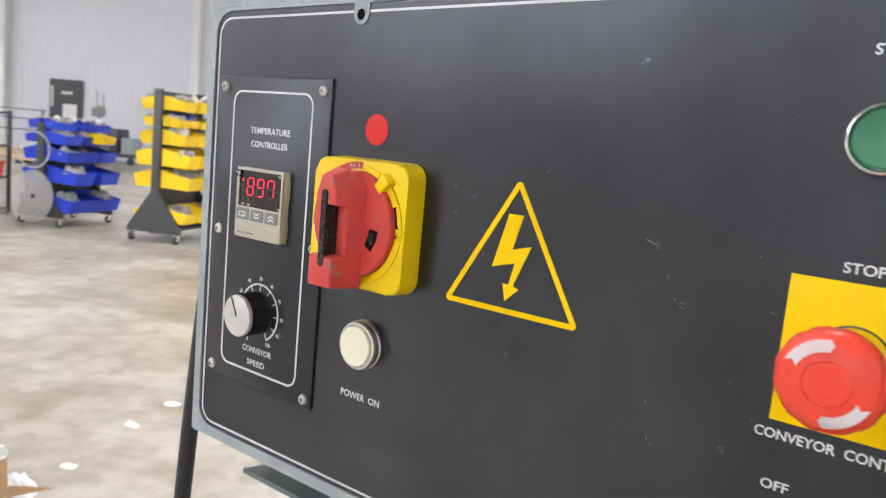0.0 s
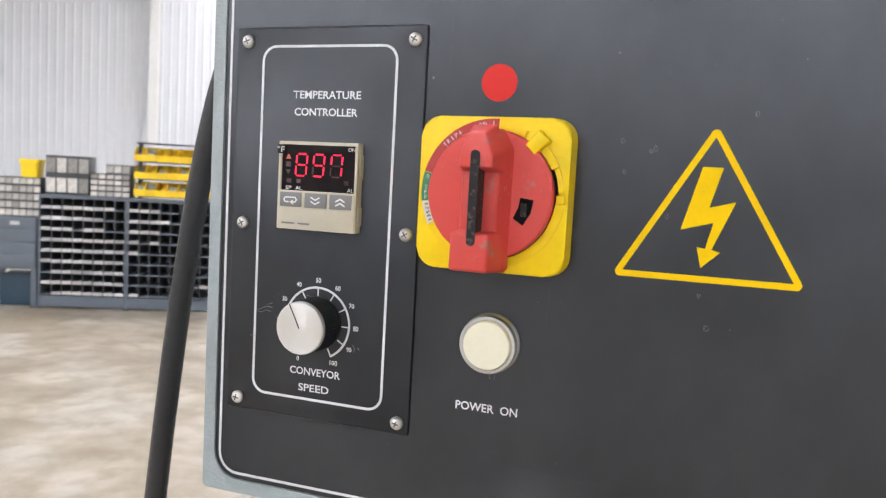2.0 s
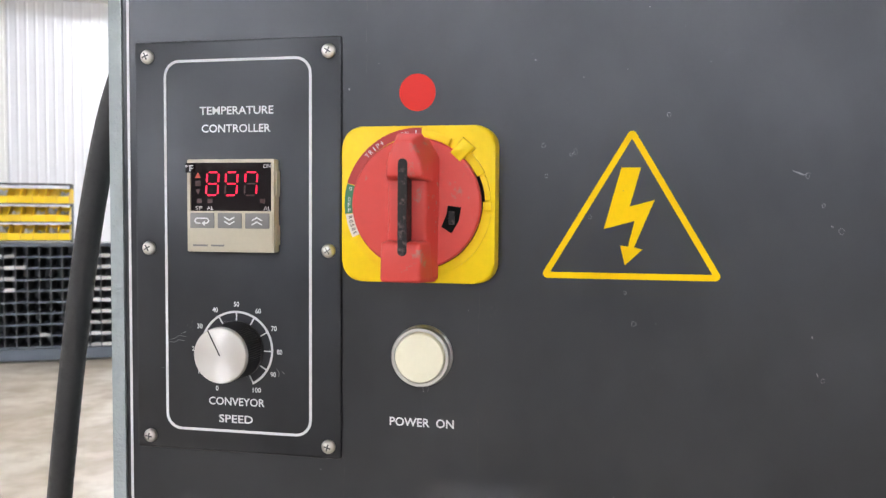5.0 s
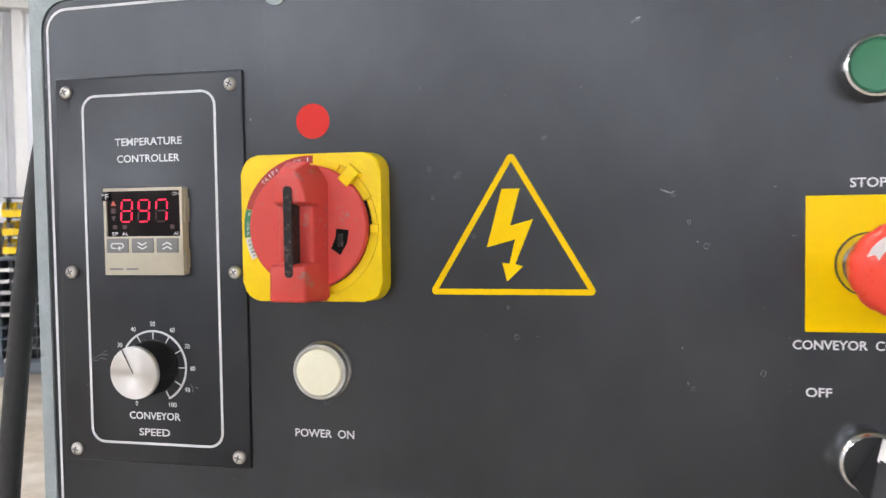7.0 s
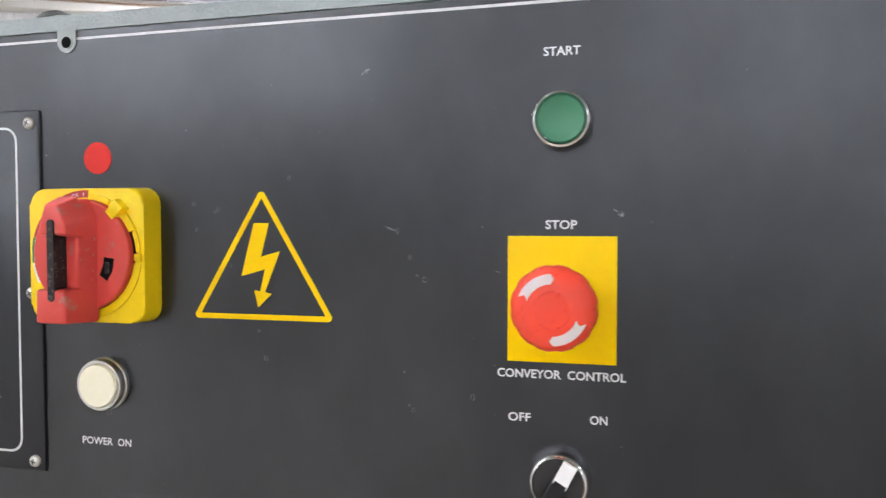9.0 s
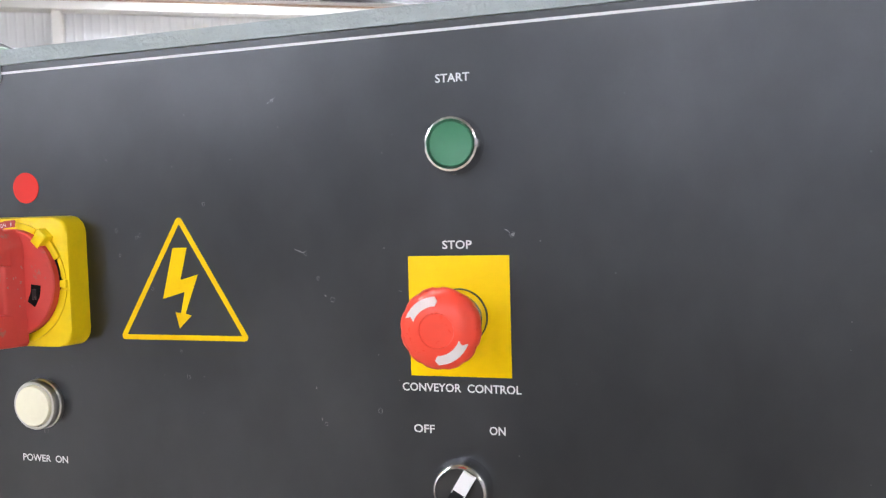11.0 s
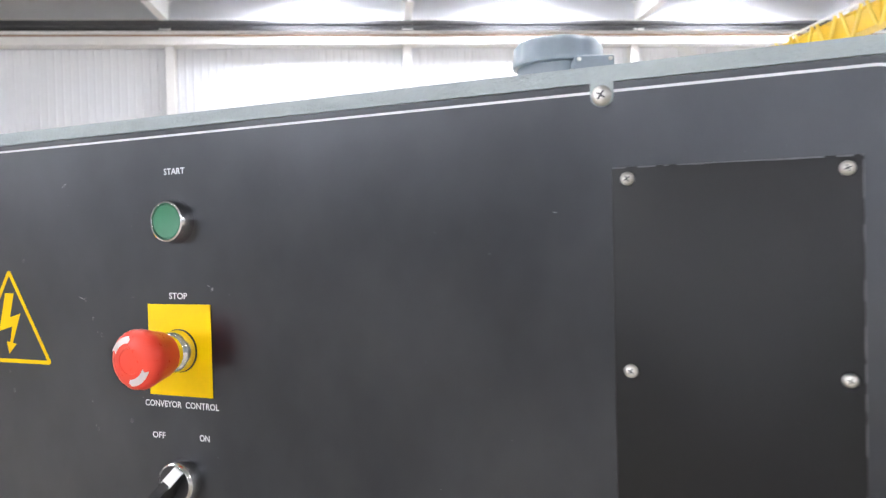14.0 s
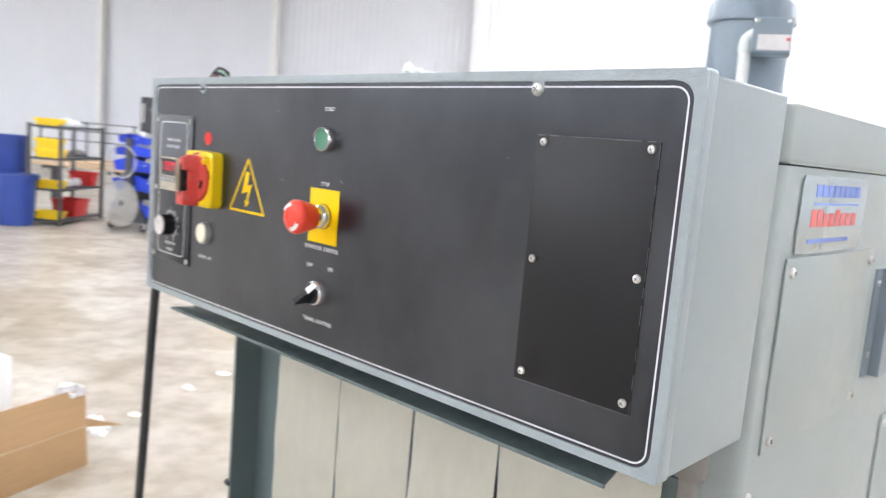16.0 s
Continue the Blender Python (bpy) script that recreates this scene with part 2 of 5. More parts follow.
def mottled(m, dark, pale):
    """Cloudy trowel marks, brown stains and uneven polish over a concrete floor."""
    nt = m.node_tree
    b = nt.nodes["Principled BSDF"]
    L = nt.links.new
    tc = nt.nodes.new("ShaderNodeTexCoord")
    out = b.inputs["Base Color"].links[0].from_socket
    for scale, detail, lo, hi, colour, weight in ((0.55, 3.0, 0.42, 0.64, dark, 0.56), (2.1, 5.0, 0.45, 0.64, dark, 0.52), (1.5, 5.0, 0.47, 0.62, pale, 0.85), (6.5, 5.0, 0.44, 0.64, dark, 0.45)):
        nz = nt.nodes.new("ShaderNodeTexNoise")
        nz.inputs["Scale"].default_value, nz.inputs["Detail"].default_value, nz.inputs["Roughness"].default_value = scale, detail, 0.5
        mr = nt.nodes.new("ShaderNodeMapRange")
        mr.inputs["From Min"].default_value, mr.inputs["From Max"].default_value, mr.inputs["To Max"].default_value = lo, hi, weight
        mx = nt.nodes.new("ShaderNodeMix")
        mx.data_type = "RGBA"
        mx.inputs[7].default_value = (*colour, 1)
        L(tc.outputs["Object"], nz.inputs["Vector"])
        L(nz.outputs["Fac"], mr.inputs["Value"])
        L(mr.outputs[0], mx.inputs["Factor"])
        L(out, mx.inputs[6])
        out = mx.outputs[2]
    L(out, b.inputs["Base Color"])
    nz = nt.nodes.new("ShaderNodeTexNoise")
    nz.inputs["Scale"].default_value, nz.inputs["Detail"].default_value = 1.1, 4.0
    mr = nt.nodes.new("ShaderNodeMapRange")
    mr.inputs["From Min"].default_value, mr.inputs["From Max"].default_value = 0.35, 0.65
    mr.inputs["To Min"].default_value, mr.inputs["To Max"].default_value = 0.29, 0.42
    L(tc.outputs["Object"], nz.inputs["Vector"])
    L(nz.outputs["Fac"], mr.inputs["Value"])
    L(mr.outputs[0], b.inputs["Roughness"])


mottled(CONCRETE, (0.225, 0.175, 0.11), (0.56, 0.525, 0.46))


def turned(m, axis):
    """Circular brush marks round one of the object's axes."""
    nt = m.node_tree
    tg = nt.nodes.new("ShaderNodeTangent")
    tg.direction_type, tg.axis = "RADIAL", axis
    b = nt.nodes["Principled BSDF"]
    nt.links.new(tg.outputs[0], b.inputs["Tangent"])
    b.inputs["Anisotropic"].default_value, b.inputs["Anisotropic Rotation"].default_value = 1.0, 0.25


turned(SPUN, "Y")


def faded(m, most):
    """A thin streaked film, densest along its upper edge and gone towards its sides and foot."""
    nt = m.node_tree
    L = nt.links.new
    tc = nt.nodes.new("ShaderNodeTexCoord")
    mp = nt.nodes.new("ShaderNodeMapping")
    mp.inputs["Scale"].default_value = (260, 1, 45)
    nz = nt.nodes.new("ShaderNodeTexNoise")
    nz.inputs["Scale"].default_value, nz.inputs["Detail"].default_value = 1.0, 4.0
    mr = nt.nodes.new("ShaderNodeMapRange")
    mr.inputs["From Min"].default_value, mr.inputs["From Max"].default_value = 0.42, 0.75
    sp = nt.nodes.new("ShaderNodeSeparateXYZ")
    L(tc.outputs["Object"], mp.inputs["Vector"])
    L(mp.outputs[0], nz.inputs["Vector"])
    L(nz.outputs["Fac"], mr.inputs["Value"])
    L(tc.outputs["Generated"], sp.inputs[0])

    def times(a, b, kind="MULTIPLY"):
        n = nt.nodes.new("ShaderNodeMath")
        n.operation = kind
        for k, q in enumerate((a, b)):
            if isinstance(q, float):
                n.inputs[k].default_value = q
            else:
                L(q, n.inputs[k])
        return n.outputs[0]
    side = times(times(sp.outputs["X"], times(1.0, sp.outputs["X"], "SUBTRACT")), 4.0)
    L(times(times(times(side, times(sp.outputs["Z"], 1.5, "POWER")), mr.outputs[0]), most), nt.nodes["Principled BSDF"].inputs["Alpha"])


faded(HAZE, 0.16)


# ---- mesh helpers ----
def link(name, bm, material, parent=None, label="", smooth=40):
    me = bpy.data.meshes.new(name)
    bmesh.ops.recalc_face_normals(bm, faces=bm.faces)
    bm.to_mesh(me)
    bm.free()
    me.materials.append(material)
    if smooth:
        me.shade_smooth()
        me.set_sharp_from_angle(angle=radians(smooth))
    ob = new(name, me)
    if parent:
        ob.parent = parent
    if label:
        ob["label"] = label
    return ob


def part(name, bm, material, parent, label="", smooth=40):
    return link(name, bm, material, parent, label, smooth)


def thing(name, m, label, category, group=""):
    ob = new(name)
    ob.empty_display_size = 0.05
    ob.matrix_world = m
    return tagged(ob, label, category, group)


def share(name, source, m, parent):
    """Another object on the same mesh, as a part."""
    ob = new(name, source.data)
    ob.parent = parent
    ob.matrix_basis = m
    for key in source.keys():
        ob[key] = source[key]
    return ob


def bx(bm, x0, x1, y0, y1, z0, z1, bev=0.0, seg=2):
    r = bmesh.ops.create_cube(bm, size=1, matrix=Matrix.LocRotScale(((x0 + x1) / 2, (y0 + y1) / 2, (z0 + z1) / 2), None, (abs(x1 - x0), abs(y1 - y0), abs(z1 - z0))))
    if bev:
        es = list({e for v in r["verts"] for e in v.link_edges})
        bmesh.ops.bevel(bm, geom=es, offset=bev, segments=seg, affect="EDGES", profile=0.5)
    return bm


def box(*a, **k):
    return bx(bmesh.new(), *a, **k)


def lathe(prof, seg=40, c=(0, 0, 0), axis="y", bm=None, wob=None):
    """A turned body from (radius, height along the axis) pairs."""
    bm = bm or bmesh.new()
    rings = []
    for i, (r, h) in enumerate(prof):
        ring = []
        for k in range(seg if r > 1e-6 else 1):
            a = 2 * math.pi * k / seg
            q = r * (wob(i, k) if wob else 1)
            p = (q * math.cos(a), h, q * math.sin(a)) if axis == "y" else (q * math.cos(a), q * math.sin(a), h) if axis == "z" else (h, q * math.cos(a), q * math.sin(a))
            ring.append(bm.verts.new((p[0] + c[0], p[1] + c[1], p[2] + c[2])))
        rings.append(ring)
    for a, b in zip(rings, rings[1:]):
        n = max(len(a), len(b))
        for k in range(n):
            v = [a[k % len(a)], a[(k + 1) % len(a)], b[(k + 1) % len(b)], b[k % len(b)]]
            v = list(dict.fromkeys(v))
            if len(v) > 2:
                bm.faces.new(v)
    for ring in (rings[0], rings[-1]):
        if len(ring) > 2:
            bm.faces.new(ring)
    return bm


def prism(pts, y0, y1, bm=None, bev=0.0):
    """A flat shape in x and z, from y0 to y1."""
    bm = bm or bmesh.new()
    a = [bm.verts.new((x, y0, z)) for x, z in pts]
    b = [bm.verts.new((x, y1, z)) for x, z in pts]
    n = len(pts)
    f = bm.faces.new(a)
    bm.faces.new(b[::-1])
    for i in range(n):
        bm.faces.new((a[i], b[i], b[(i + 1) % n], a[(i + 1) % n]))
    if bev:
        bmesh.ops.bevel(bm, geom=list(f.edges), offset=bev, segments=2, affect="EDGES", profile=0.5)
    return bm


def rounded(x0, x1, z0, z1, r, n=6):
    pts = []
    for cx, cz, a0 in ((x1 - r, z1 - r, 0), (x0 + r, z1 - r, 90), (x0 + r, z0 + r, 180), (x1 - r, z0 + r, 270)):
        for k in range(n + 1):
            a = radians(a0 + 90 * k / n)
            pts.append((cx + r * math.cos(a), cz + r * math.sin(a)))
    return pts


def band(outer, inner, y0, y1, bm=None):
    """A closed flat band between two loops of equal count."""
    bm = bm or bmesh.new()
    n = len(outer)
    v = [[bm.verts.new((x, y, z)) for x, z in loop] for loop, y in ((outer, y0), (inner, y0), (inner, y1), (outer, y1))]
    for i in range(n):
        j = (i + 1) % n
        for a, b in ((0, 1), (1, 2), (2, 3), (3, 0)):
            bm.faces.new((v[a][i], v[a][j], v[b][j], v[b][i]))
    return bm


def tube(points, r, seg=12, bm=None):
    """A round cable through points, smoothed."""
    bm = bm or bmesh.new()
    P = [Vector(p) for p in points]
    path = []
    for i in range(len(P) - 1):
        a, b, c, d = P[max(0, i - 1)], P[i], P[i + 1], P[min(len(P) - 1, i + 2)]
        for k in range(8):
            t = k / 8
            path.append(0.5 * ((2 * b) + (c - a) * t + (2 * a - 5 * b + 4 * c - d) * t * t + (3 * b - a - 3 * c + d) * t ** 3))
    path.append(P[-1])
    side = Vector((0.3, 1, 0.2))
    rings = []
    for i, p in enumerate(path):
        d = (path[min(i + 1, len(path) - 1)] - path[max(i - 1, 0)]).normalized()
        s = (side - d * side.dot(d)).normalized()
        u = d.cross(s)
        rings.append([bm.verts.new(p + r * (s * math.cos(2 * math.pi * k / seg) + u * math.sin(2 * math.pi * k / seg))) for k in range(seg)])
        side = s
    for a, b in zip(rings, rings[1:]):
        for k in range(seg):
            bm.faces.new((a[k], a[(k + 1) % seg], b[(k + 1) % seg], b[k]))
    bm.faces.new(rings[0])
    bm.faces.new(rings[-1])
    return bm


def words(name, text, x0, x1, z, height, y, material, parent, turn=0.0, bold=0.018):
    """Printed words that fill x0 to x1, facing -y; height is that of capitals."""
    cu = bpy.data.curves.new(name, "FONT")
    cu.body, cu.size, cu.offset, cu.resolution_u = text, 1.0, bold, 3
    tmp = new("tmp", cu)
    me = bpy.data.meshes.new_from_object(tmp.evaluated_get(bpy.context.evaluated_depsgraph_get()))
    bpy.data.objects.remove(tmp)
    bpy.data.curves.remove(cu)
    xs, ys = [v.co.x for v in me.vertices], [v.co.y for v in me.vertices]
    ax, bx_, ay, by = min(xs), max(xs), min(ys), max(ys)
    w, c = x1 - x0, (x0 + x1) / 2
    ca, sa = math.cos(turn), math.sin(turn)
    for v in me.vertices:
        px = ((v.co.x - ax) / (bx_ - ax) - 0.5) * w
        pz = ((v.co.y - ay) / (by - ay) - 0.5) * height
        v.co = (c + px * ca - pz * sa, y, z + px * sa + pz * ca)
    me.materials.append(material)
    me.name = name
    ob = new(name, me)
    ob.parent = parent
    return ob


def strip(pts, w, y0, y1, closed=False):
    """A printed line of width w with round joints through points in x and z."""
    bm = bmesh.new()
    n = len(pts)
    for i in range(n if closed else n - 1):
        (ax, az), (bx2, bz) = pts[i], pts[(i + 1) % n]
        d = math.hypot(bx2 - ax, bz - az)
        nx, nz = -(bz - az) / d * w / 2, (bx2 - ax) / d * w / 2
        prism([(ax + nx, az + nz), (bx2 + nx, bz + nz), (bx2 - nx, bz - nz), (ax - nx, az - nz)], y0 - 0.00003 * (i % 2), y1, bm)
    for x, z in pts:
        lathe([(w / 2, y0 - 0.00006), (w / 2, y1)], 14, (x, 0, z), "y", bm)
    return bm


F = -0.1  # floor level
WF = pose(0, 0, F, 0, 0, 27.5)  # the hall's own axes: along the long wall, towards it, up

# ---- hall: floor, walls, roof ----
U0, U1, N0, N1, EAVE = -66.5, 20.0, -44.0, 20.0, 7.4


def hall(name, bm, material, label="", smooth=30):
    ob = link(name, bm, material, None, "", smooth)
    ob.matrix_world = WF
    return tagged(ob, label, name.split("_")[0], kind="structure")


bm = bmesh.new()
bmesh.ops.create_grid(bm, x_segments=35, y_segments=26, size=0.5, matrix=Matrix.LocRotScale(((U0 + U1) / 2, (N0 + N1) / 2, 0), None, (U1 - U0 + 1, N1 - N0 + 1, 1)))
floor = hall("floor", bm, CONCRETE, "mottled polished concrete warehouse floor")

wall_back = hall("wall_back", box(U0 - 0.3, U1 + 0.3, N1 + 0.1, N1 + 0.4, 0, EAVE + 2), WALL, "white ribbed metal liner wall of the warehouse")
hall("wall_front", box(U0 - 0.3, U1 + 0.3, N0 - 0.4, N0, 0, EAVE + 3), WALL, "plain white warehouse wall")
hall("wall_left", box(U0 - 0.3, U0, N0, N1 + 0.1, 0, EAVE + 3), WALL, "plain white warehouse wall")
hall("wall_right", box(U1, U1 + 0.3, N0, N1 + 0.1, 0, EAVE + 3), WALL, "plain white warehouse wall")


def rib_panel(u0, u1):
    """Liner sheet with trapezoid ribs between two columns."""
    bm = bmesh.new()
    prof = [(u0, 0.0)]
    u = u0 + 0.1
    while u < u1 - 0.1:
        prof += [(u, 0.0), (u + 0.02, -0.012), (u + 0.05, -0.012), (u + 0.07, 0.0)]
        u += 0.2
    prof.append((u1, 0.0))
    rows = [[bm.verts.new((a, N1 + 0.06 + b, z)) for a, b in prof] for z in (0.0, 6.42)]
    for i in range(len(prof) - 1):
        bm.faces.new((rows[0][i], rows[0][i + 1], rows[1][i + 1], rows[1][i]))
    return bm


COLS = [-66.05, -59.95, -53.85, -47.75, -41.65, -35.55, -29.45, -23.35, -17.22, -11.13, -5.03, 1.07, 7.22, 13.35, 19.4]
for a, b in zip(COLS, COLS[1:]):
    part("panel", rib_panel(a, b), WALL, wall_back, smooth=0)
for u in COLS[:-1]:
    bm = box(u - 0.11, u + 0.11, N1 - 0.24, N1 - 0.22, 0, 6.4)
    bx(bm, u - 0.006, u + 0.006, N1 - 0.22, N1 + 0.03, 0, 6.4)
    bx(bm, u - 0.11, u + 0.11, N1 + 0.03, N1 + 0.034, 0, 6.4)
    tagged(hall("column", bm, WHITE_STEEL, "white painted steel wall column"), category="column", group="wall columns")
hall("trim_eave_beam", bx(box(U0, U1, N1 - 0.42, N1 + 0.05, 6.38, 6.7), U0, U1, N1 - 0.5, N1 - 0.42, 6.66, 6.7), WHITE_STEEL, "white eave beam along the top of the wall")
hall("trim_eave_strip", box(U0, U1, N1 - 0.445, N1 - 0.422, 6.58, 6.62), BROWN, "thin brown strip along the eave beam")
# solid dark strip whose colour stands in for the shade above the beam
hall("trim_dark_gap", box(U0, U1, N1 - 0.1, N1 + 0.08, 6.73, 7.1), DARK_STEEL, "dark gap above the eave beam")
bm = bmesh.new()
lathe([(0.03, U0), (0.03, U1)], 8, (0, N1 - 0.45, 6.99), "x", bm)
hall("trim_eave_pipe", bm, WHITE_STEEL, "thin white pipe running along the eave")
bm = bmesh.new()
for z, r in ((6.86, 0.075), (6.76, 0.03)):
    lathe([(r, U0), (r, U1)], 12, (0, N1 - 0.62, z), "x", bm)
hall("trim_eave_main", bm, DARK_STEEL, "dark steel pipe running along the eave")
for u in COLS[:-1]:
    bm = bmesh.new()
    for d in (-0.12, 0.12):
        bx(bm, u + d - 0.012, u + d + 0.012, N1 - 0.63, N1 - 0.61, 6.7, 7.4)
    bx(bm, u - 0.14, u + 0.14, N1 - 0.63, N1 - 0.61, 6.69, 6.72)
    tagged(hall("trim_hanger", bm, WHITE_STEEL, "white steel pipe hanger"), category="hanger", group="pipe hangers")
RISE = 0.035


def roof_z(n):
    return 7.45 + (N1 - n) * RISE


bm = bmesh.new()
v = [bm.verts.new((u, n, roof_z(n) + 0.3 + d)) for d in (0, 0.15) for u, n in ((U0 - 0.3, N0 - 0.4), (U1 + 0.3, N0 - 0.4), (U1 + 0.3, N1 + 0.4), (U0 - 0.3, N1 + 0.4))]
for f in ((0, 1, 2, 3), (7, 6, 5, 4), (0, 4, 5, 1), (1, 5, 6, 2), (2, 6, 7, 3), (3, 7, 4, 0)):
    bm.faces.new([v[i] for i in f])
n = N1 - 0.8
while n > N0:
    bx(bm, U0, U1, n - 0.03, n + 0.03, roof_z(n) + 0.09, roof_z(n) + 0.31)
    n -= 1.5
hall("ceiling", bm, ROOF, "pale metal roof deck with purlins", 0)
for u in COLS:
    bm = bmesh.new()
    for k in range(32):
        n = N1 - 0.3 - 2 * k
        z = roof_z(n)
        bx(bm, u - 0.1, u + 0.1, n - 2, n, z + 0.03, z + 0.06)
        bx(bm, u - 0.1, u + 0.1, n - 2, n, z - 0.55, z - 0.52)
        bx(bm, u - 0.01, u + 0.01, n - 2, n, z - 0.52, z + 0.03)
    tagged(hall("beam", bm, WHITE_STEEL, "white painted steel roof beam", 0), category="beam", group="roof beams")

# ---- lamps under the roof ----
fixture = thing("ceiling_light", WF @ pose(-61.7, 18.0, 7.02), "flat white panel light, switched on", "ceiling light", "ceiling lights")
reach = roof_z(10.0) + 0.31 - 7.02
bm = box(-1.15, 1.15, -0.3, 0.3, 0.02, 0.1, bev=0.015)
for d in (-0.7, 0.7):
    bx(bm, d - 0.01, d + 0.01, -0.01, 0.01, 0.1, reach)
part("housing", bm, WHITE_STEEL, fixture)
bm = box(-1.1, 1.1, -0.28, 0.28, -0.035, 0.018, bev=0.012)
part("diffuser", bm, TUBE, fixture, "flat white lens")
for k in range(-14, 4):
    for n in (10.0, 2.0, -6.0, -14.0, -22.0, -30.0, -38.0):
        if (k, n) not in ((-1, -6.0), (0, -6.0), (-3, 10.0)) and not (k < -5 and n < -25) and not (k == 3 and n < -10) and not (k > 0 and n < -20):
            copy_thing(fixture, WF @ pose(3.9 + 5.05 * k, n, 7.02 + (10.0 - n) * RISE * 0.45))
# an unseen row along the opposite wall, added to brighten what the panel mirrors
for k in range(-8, 0):
    copy_thing(fixture, WF @ pose(3.9 + 5.05 * k, -42.4, 7.02 + 52.4 * RISE * 0.45))
# closer-set unseen lights over the bays behind the machine, added for the panel's glow
for u, n in ((-16.3, -10.0), (-21.3, -10.0), (-26.4, -10.0), (-18.8, -14.0), (-23.9, -14.0), (-21.3, -18.0)):
    copy_thing(fixture, WF @ pose(u, n, 7.02 + (10.0 - n) * RISE * 0.45))


# the row close to the far wall is lit only beyond the middle of the hall
def panel_light(u, lit):
    """A shallow panel light fixed under the purlins."""
    ob = thing("ceiling_light", WF @ pose(u, 19.0, 7.5), "flat white panel light, switched on" if lit else "flat white panel light, switched off", "ceiling light", "ceiling lights")
    bm = box(-1.15, 1.15, -1.04, 0.32, 0.02, 0.1, bev=0.012)
    for d in (-0.7, 0.7):
        bx(bm, d - 0.01, d + 0.01, -0.01, 0.01, 0.1, 0.34)
    part("housing", bm, WHITE_STEEL, ob)
    part("diffuser", box(-1.1, 1.1, -1.0, 0.28, -0.02, 0.018, bev=0.008), TUBE if lit else WHITE_STEEL, ob, "flat white lens")


for k in (-2, -1, 0, 1, 2):
    panel_light(4.2 + 5.47 * k, k > -2)

# ---- roller door, side door ----
door_1 = hall("door_1", box(8.4, 12.5, N1 - 0.06, N1 - 0.02, 0, 4.4), DOOR_GREY, "pale grey roller shutter door, closed")
bm = lathe([(0.2, 8.3), (0.2, 12.6)], 20, (0, N1 - 0.35, 4.6), "x")
part("roller", bm, DOOR_GREY, door_1)
for u in (8.25, 12.65):
    bm = box(u - 0.08, u + 0.08, N1 - 0.25, N1 - 0.02, 0, 4.4)
    part("guide_rail", bm, DARK_STEEL if u < 10 else WHITE_STEEL, door_1, "dark steel guide rail" if u < 10 else "white steel guide rail")
for u in (8.25, 12.65):
    part("bracket", box(u - 0.05, u + 0.05, N1 - 0.62, N1 - 0.1, 4.42, 4.82, bev=0.1), DARK_STEEL, door_1, "dark roller end bracket")
door_2 = hall("door_2", box(-15.75, -14.71, N1 - 0.05, N1 + 0.0, 0, 2.2, bev=0.01), DOOR_DARK, "charcoal metal door with white notices")
part("notice", box(-15.35, -15.0, N1 - 0.06, N1 - 0.052, 1.78, 1.86), LABEL, door_2, "pale lettered notice")
part("notice", box(-15.3, -14.85, N1 - 0.06, N1 - 0.052, 1.1, 1.5), WHITE_STICKER, door_2, "white sheet")
part("notice", box(-15.7, -15.62, N1 - 0.06, N1 - 0.052, 1.4, 2.0), LABEL, door_2)

# ---- overhead crane ----
crane = thing("bridge_crane", WF @ pose(10.15, 5.4, 5.3), "yellow overhead crane girder under the roof", "crane")
bm = box(-0.15, 0.15, 0, 12.3, 0, 0.42, bev=0.02)
bx(bm, -0.19, 0.19, 0, 12.3, -0.02, 0.0)
bx(bm, -0.19, 0.19, 0, 12.3, 0.42, 0.45)
part("girder", bm, CRANE, crane)
st = part("stiffener", box(-0.18, -0.15, 0, 0.025, 0.0, 0.42), CRANE, crane)
st.matrix_basis = pose(0, 0.2, 0)
for k in range(1, 16):
    share("stiffener", st, pose(0, 0.2 + k * 0.8, 0), crane)
part("cable_track", box(-0.28, -0.22, 0, 13.0, 0.5, 0.54), WHITE_STEEL, crane, "pale cable track")
for k in range(15):
    a = k * 0.86
    part("festoon_loop", tube([(-0.25, a + 0.08, 0.5), (-0.25, a + 0.2, 0.2), (-0.25, a + 0.4, -0.06 - 0.03 * (k % 3)), (-0.25, a + 0.6, 0.2), (-0.25, a + 0.76, 0.5)], 0.04, 6), FESTOON, crane, "pale yellow looped power cable")

def slab(x0, x1, y0, y1, z0, z1, r, bev=0.004):
    """A block with corners of radius r in plan and softened top and bottom edges."""
    loop = rounded(x0, x1, y0, y1, r, 6)
    bm = bmesh.new()
    lo, hi = [bm.verts.new((x, y, z0)) for x, y in loop], [bm.verts.new((x, y, z1)) for x, y in loop]
    caps = [bm.faces.new(lo[::-1]), bm.faces.new(hi)]
    for i in range(len(loop)):
        j = (i + 1) % len(loop)
        bm.faces.new((lo[i], lo[j], hi[j], hi[i]))
    bmesh.ops.bevel(bm, geom=[e for f in caps for e in f.edges], offset=bev, segments=2, affect="EDGES", profile=0.5)
    return bm


# ---- shrink tunnel ----
tunnel = thing("shrink_tunnel", pose(0, 0, 0), "grey-green painted shrink tunnel with screwed side covers", "packaging machine")
part("side_wall", slab(0.36, 0.406, 0.1765, 1.372, 0.5, 1.3328, 0.018, 0.002), GREY_SMOOTH, tunnel)
part("side_wall", box(-0.442, -0.402, 0.2, 1.372, 0.5, 1.3305, bev=0.006), GREY_SMOOTH, tunnel)
part("lid", slab(-0.445, 0.4065, 0.1745, 1.376, 1.3345, 1.390, 0.018, 0.005), GREY_SMOOTH, tunnel)
part("lining", box(-0.4, 0.358, 0.23, 1.37, 1.318, 1.332), DARK_GAP, tunnel)
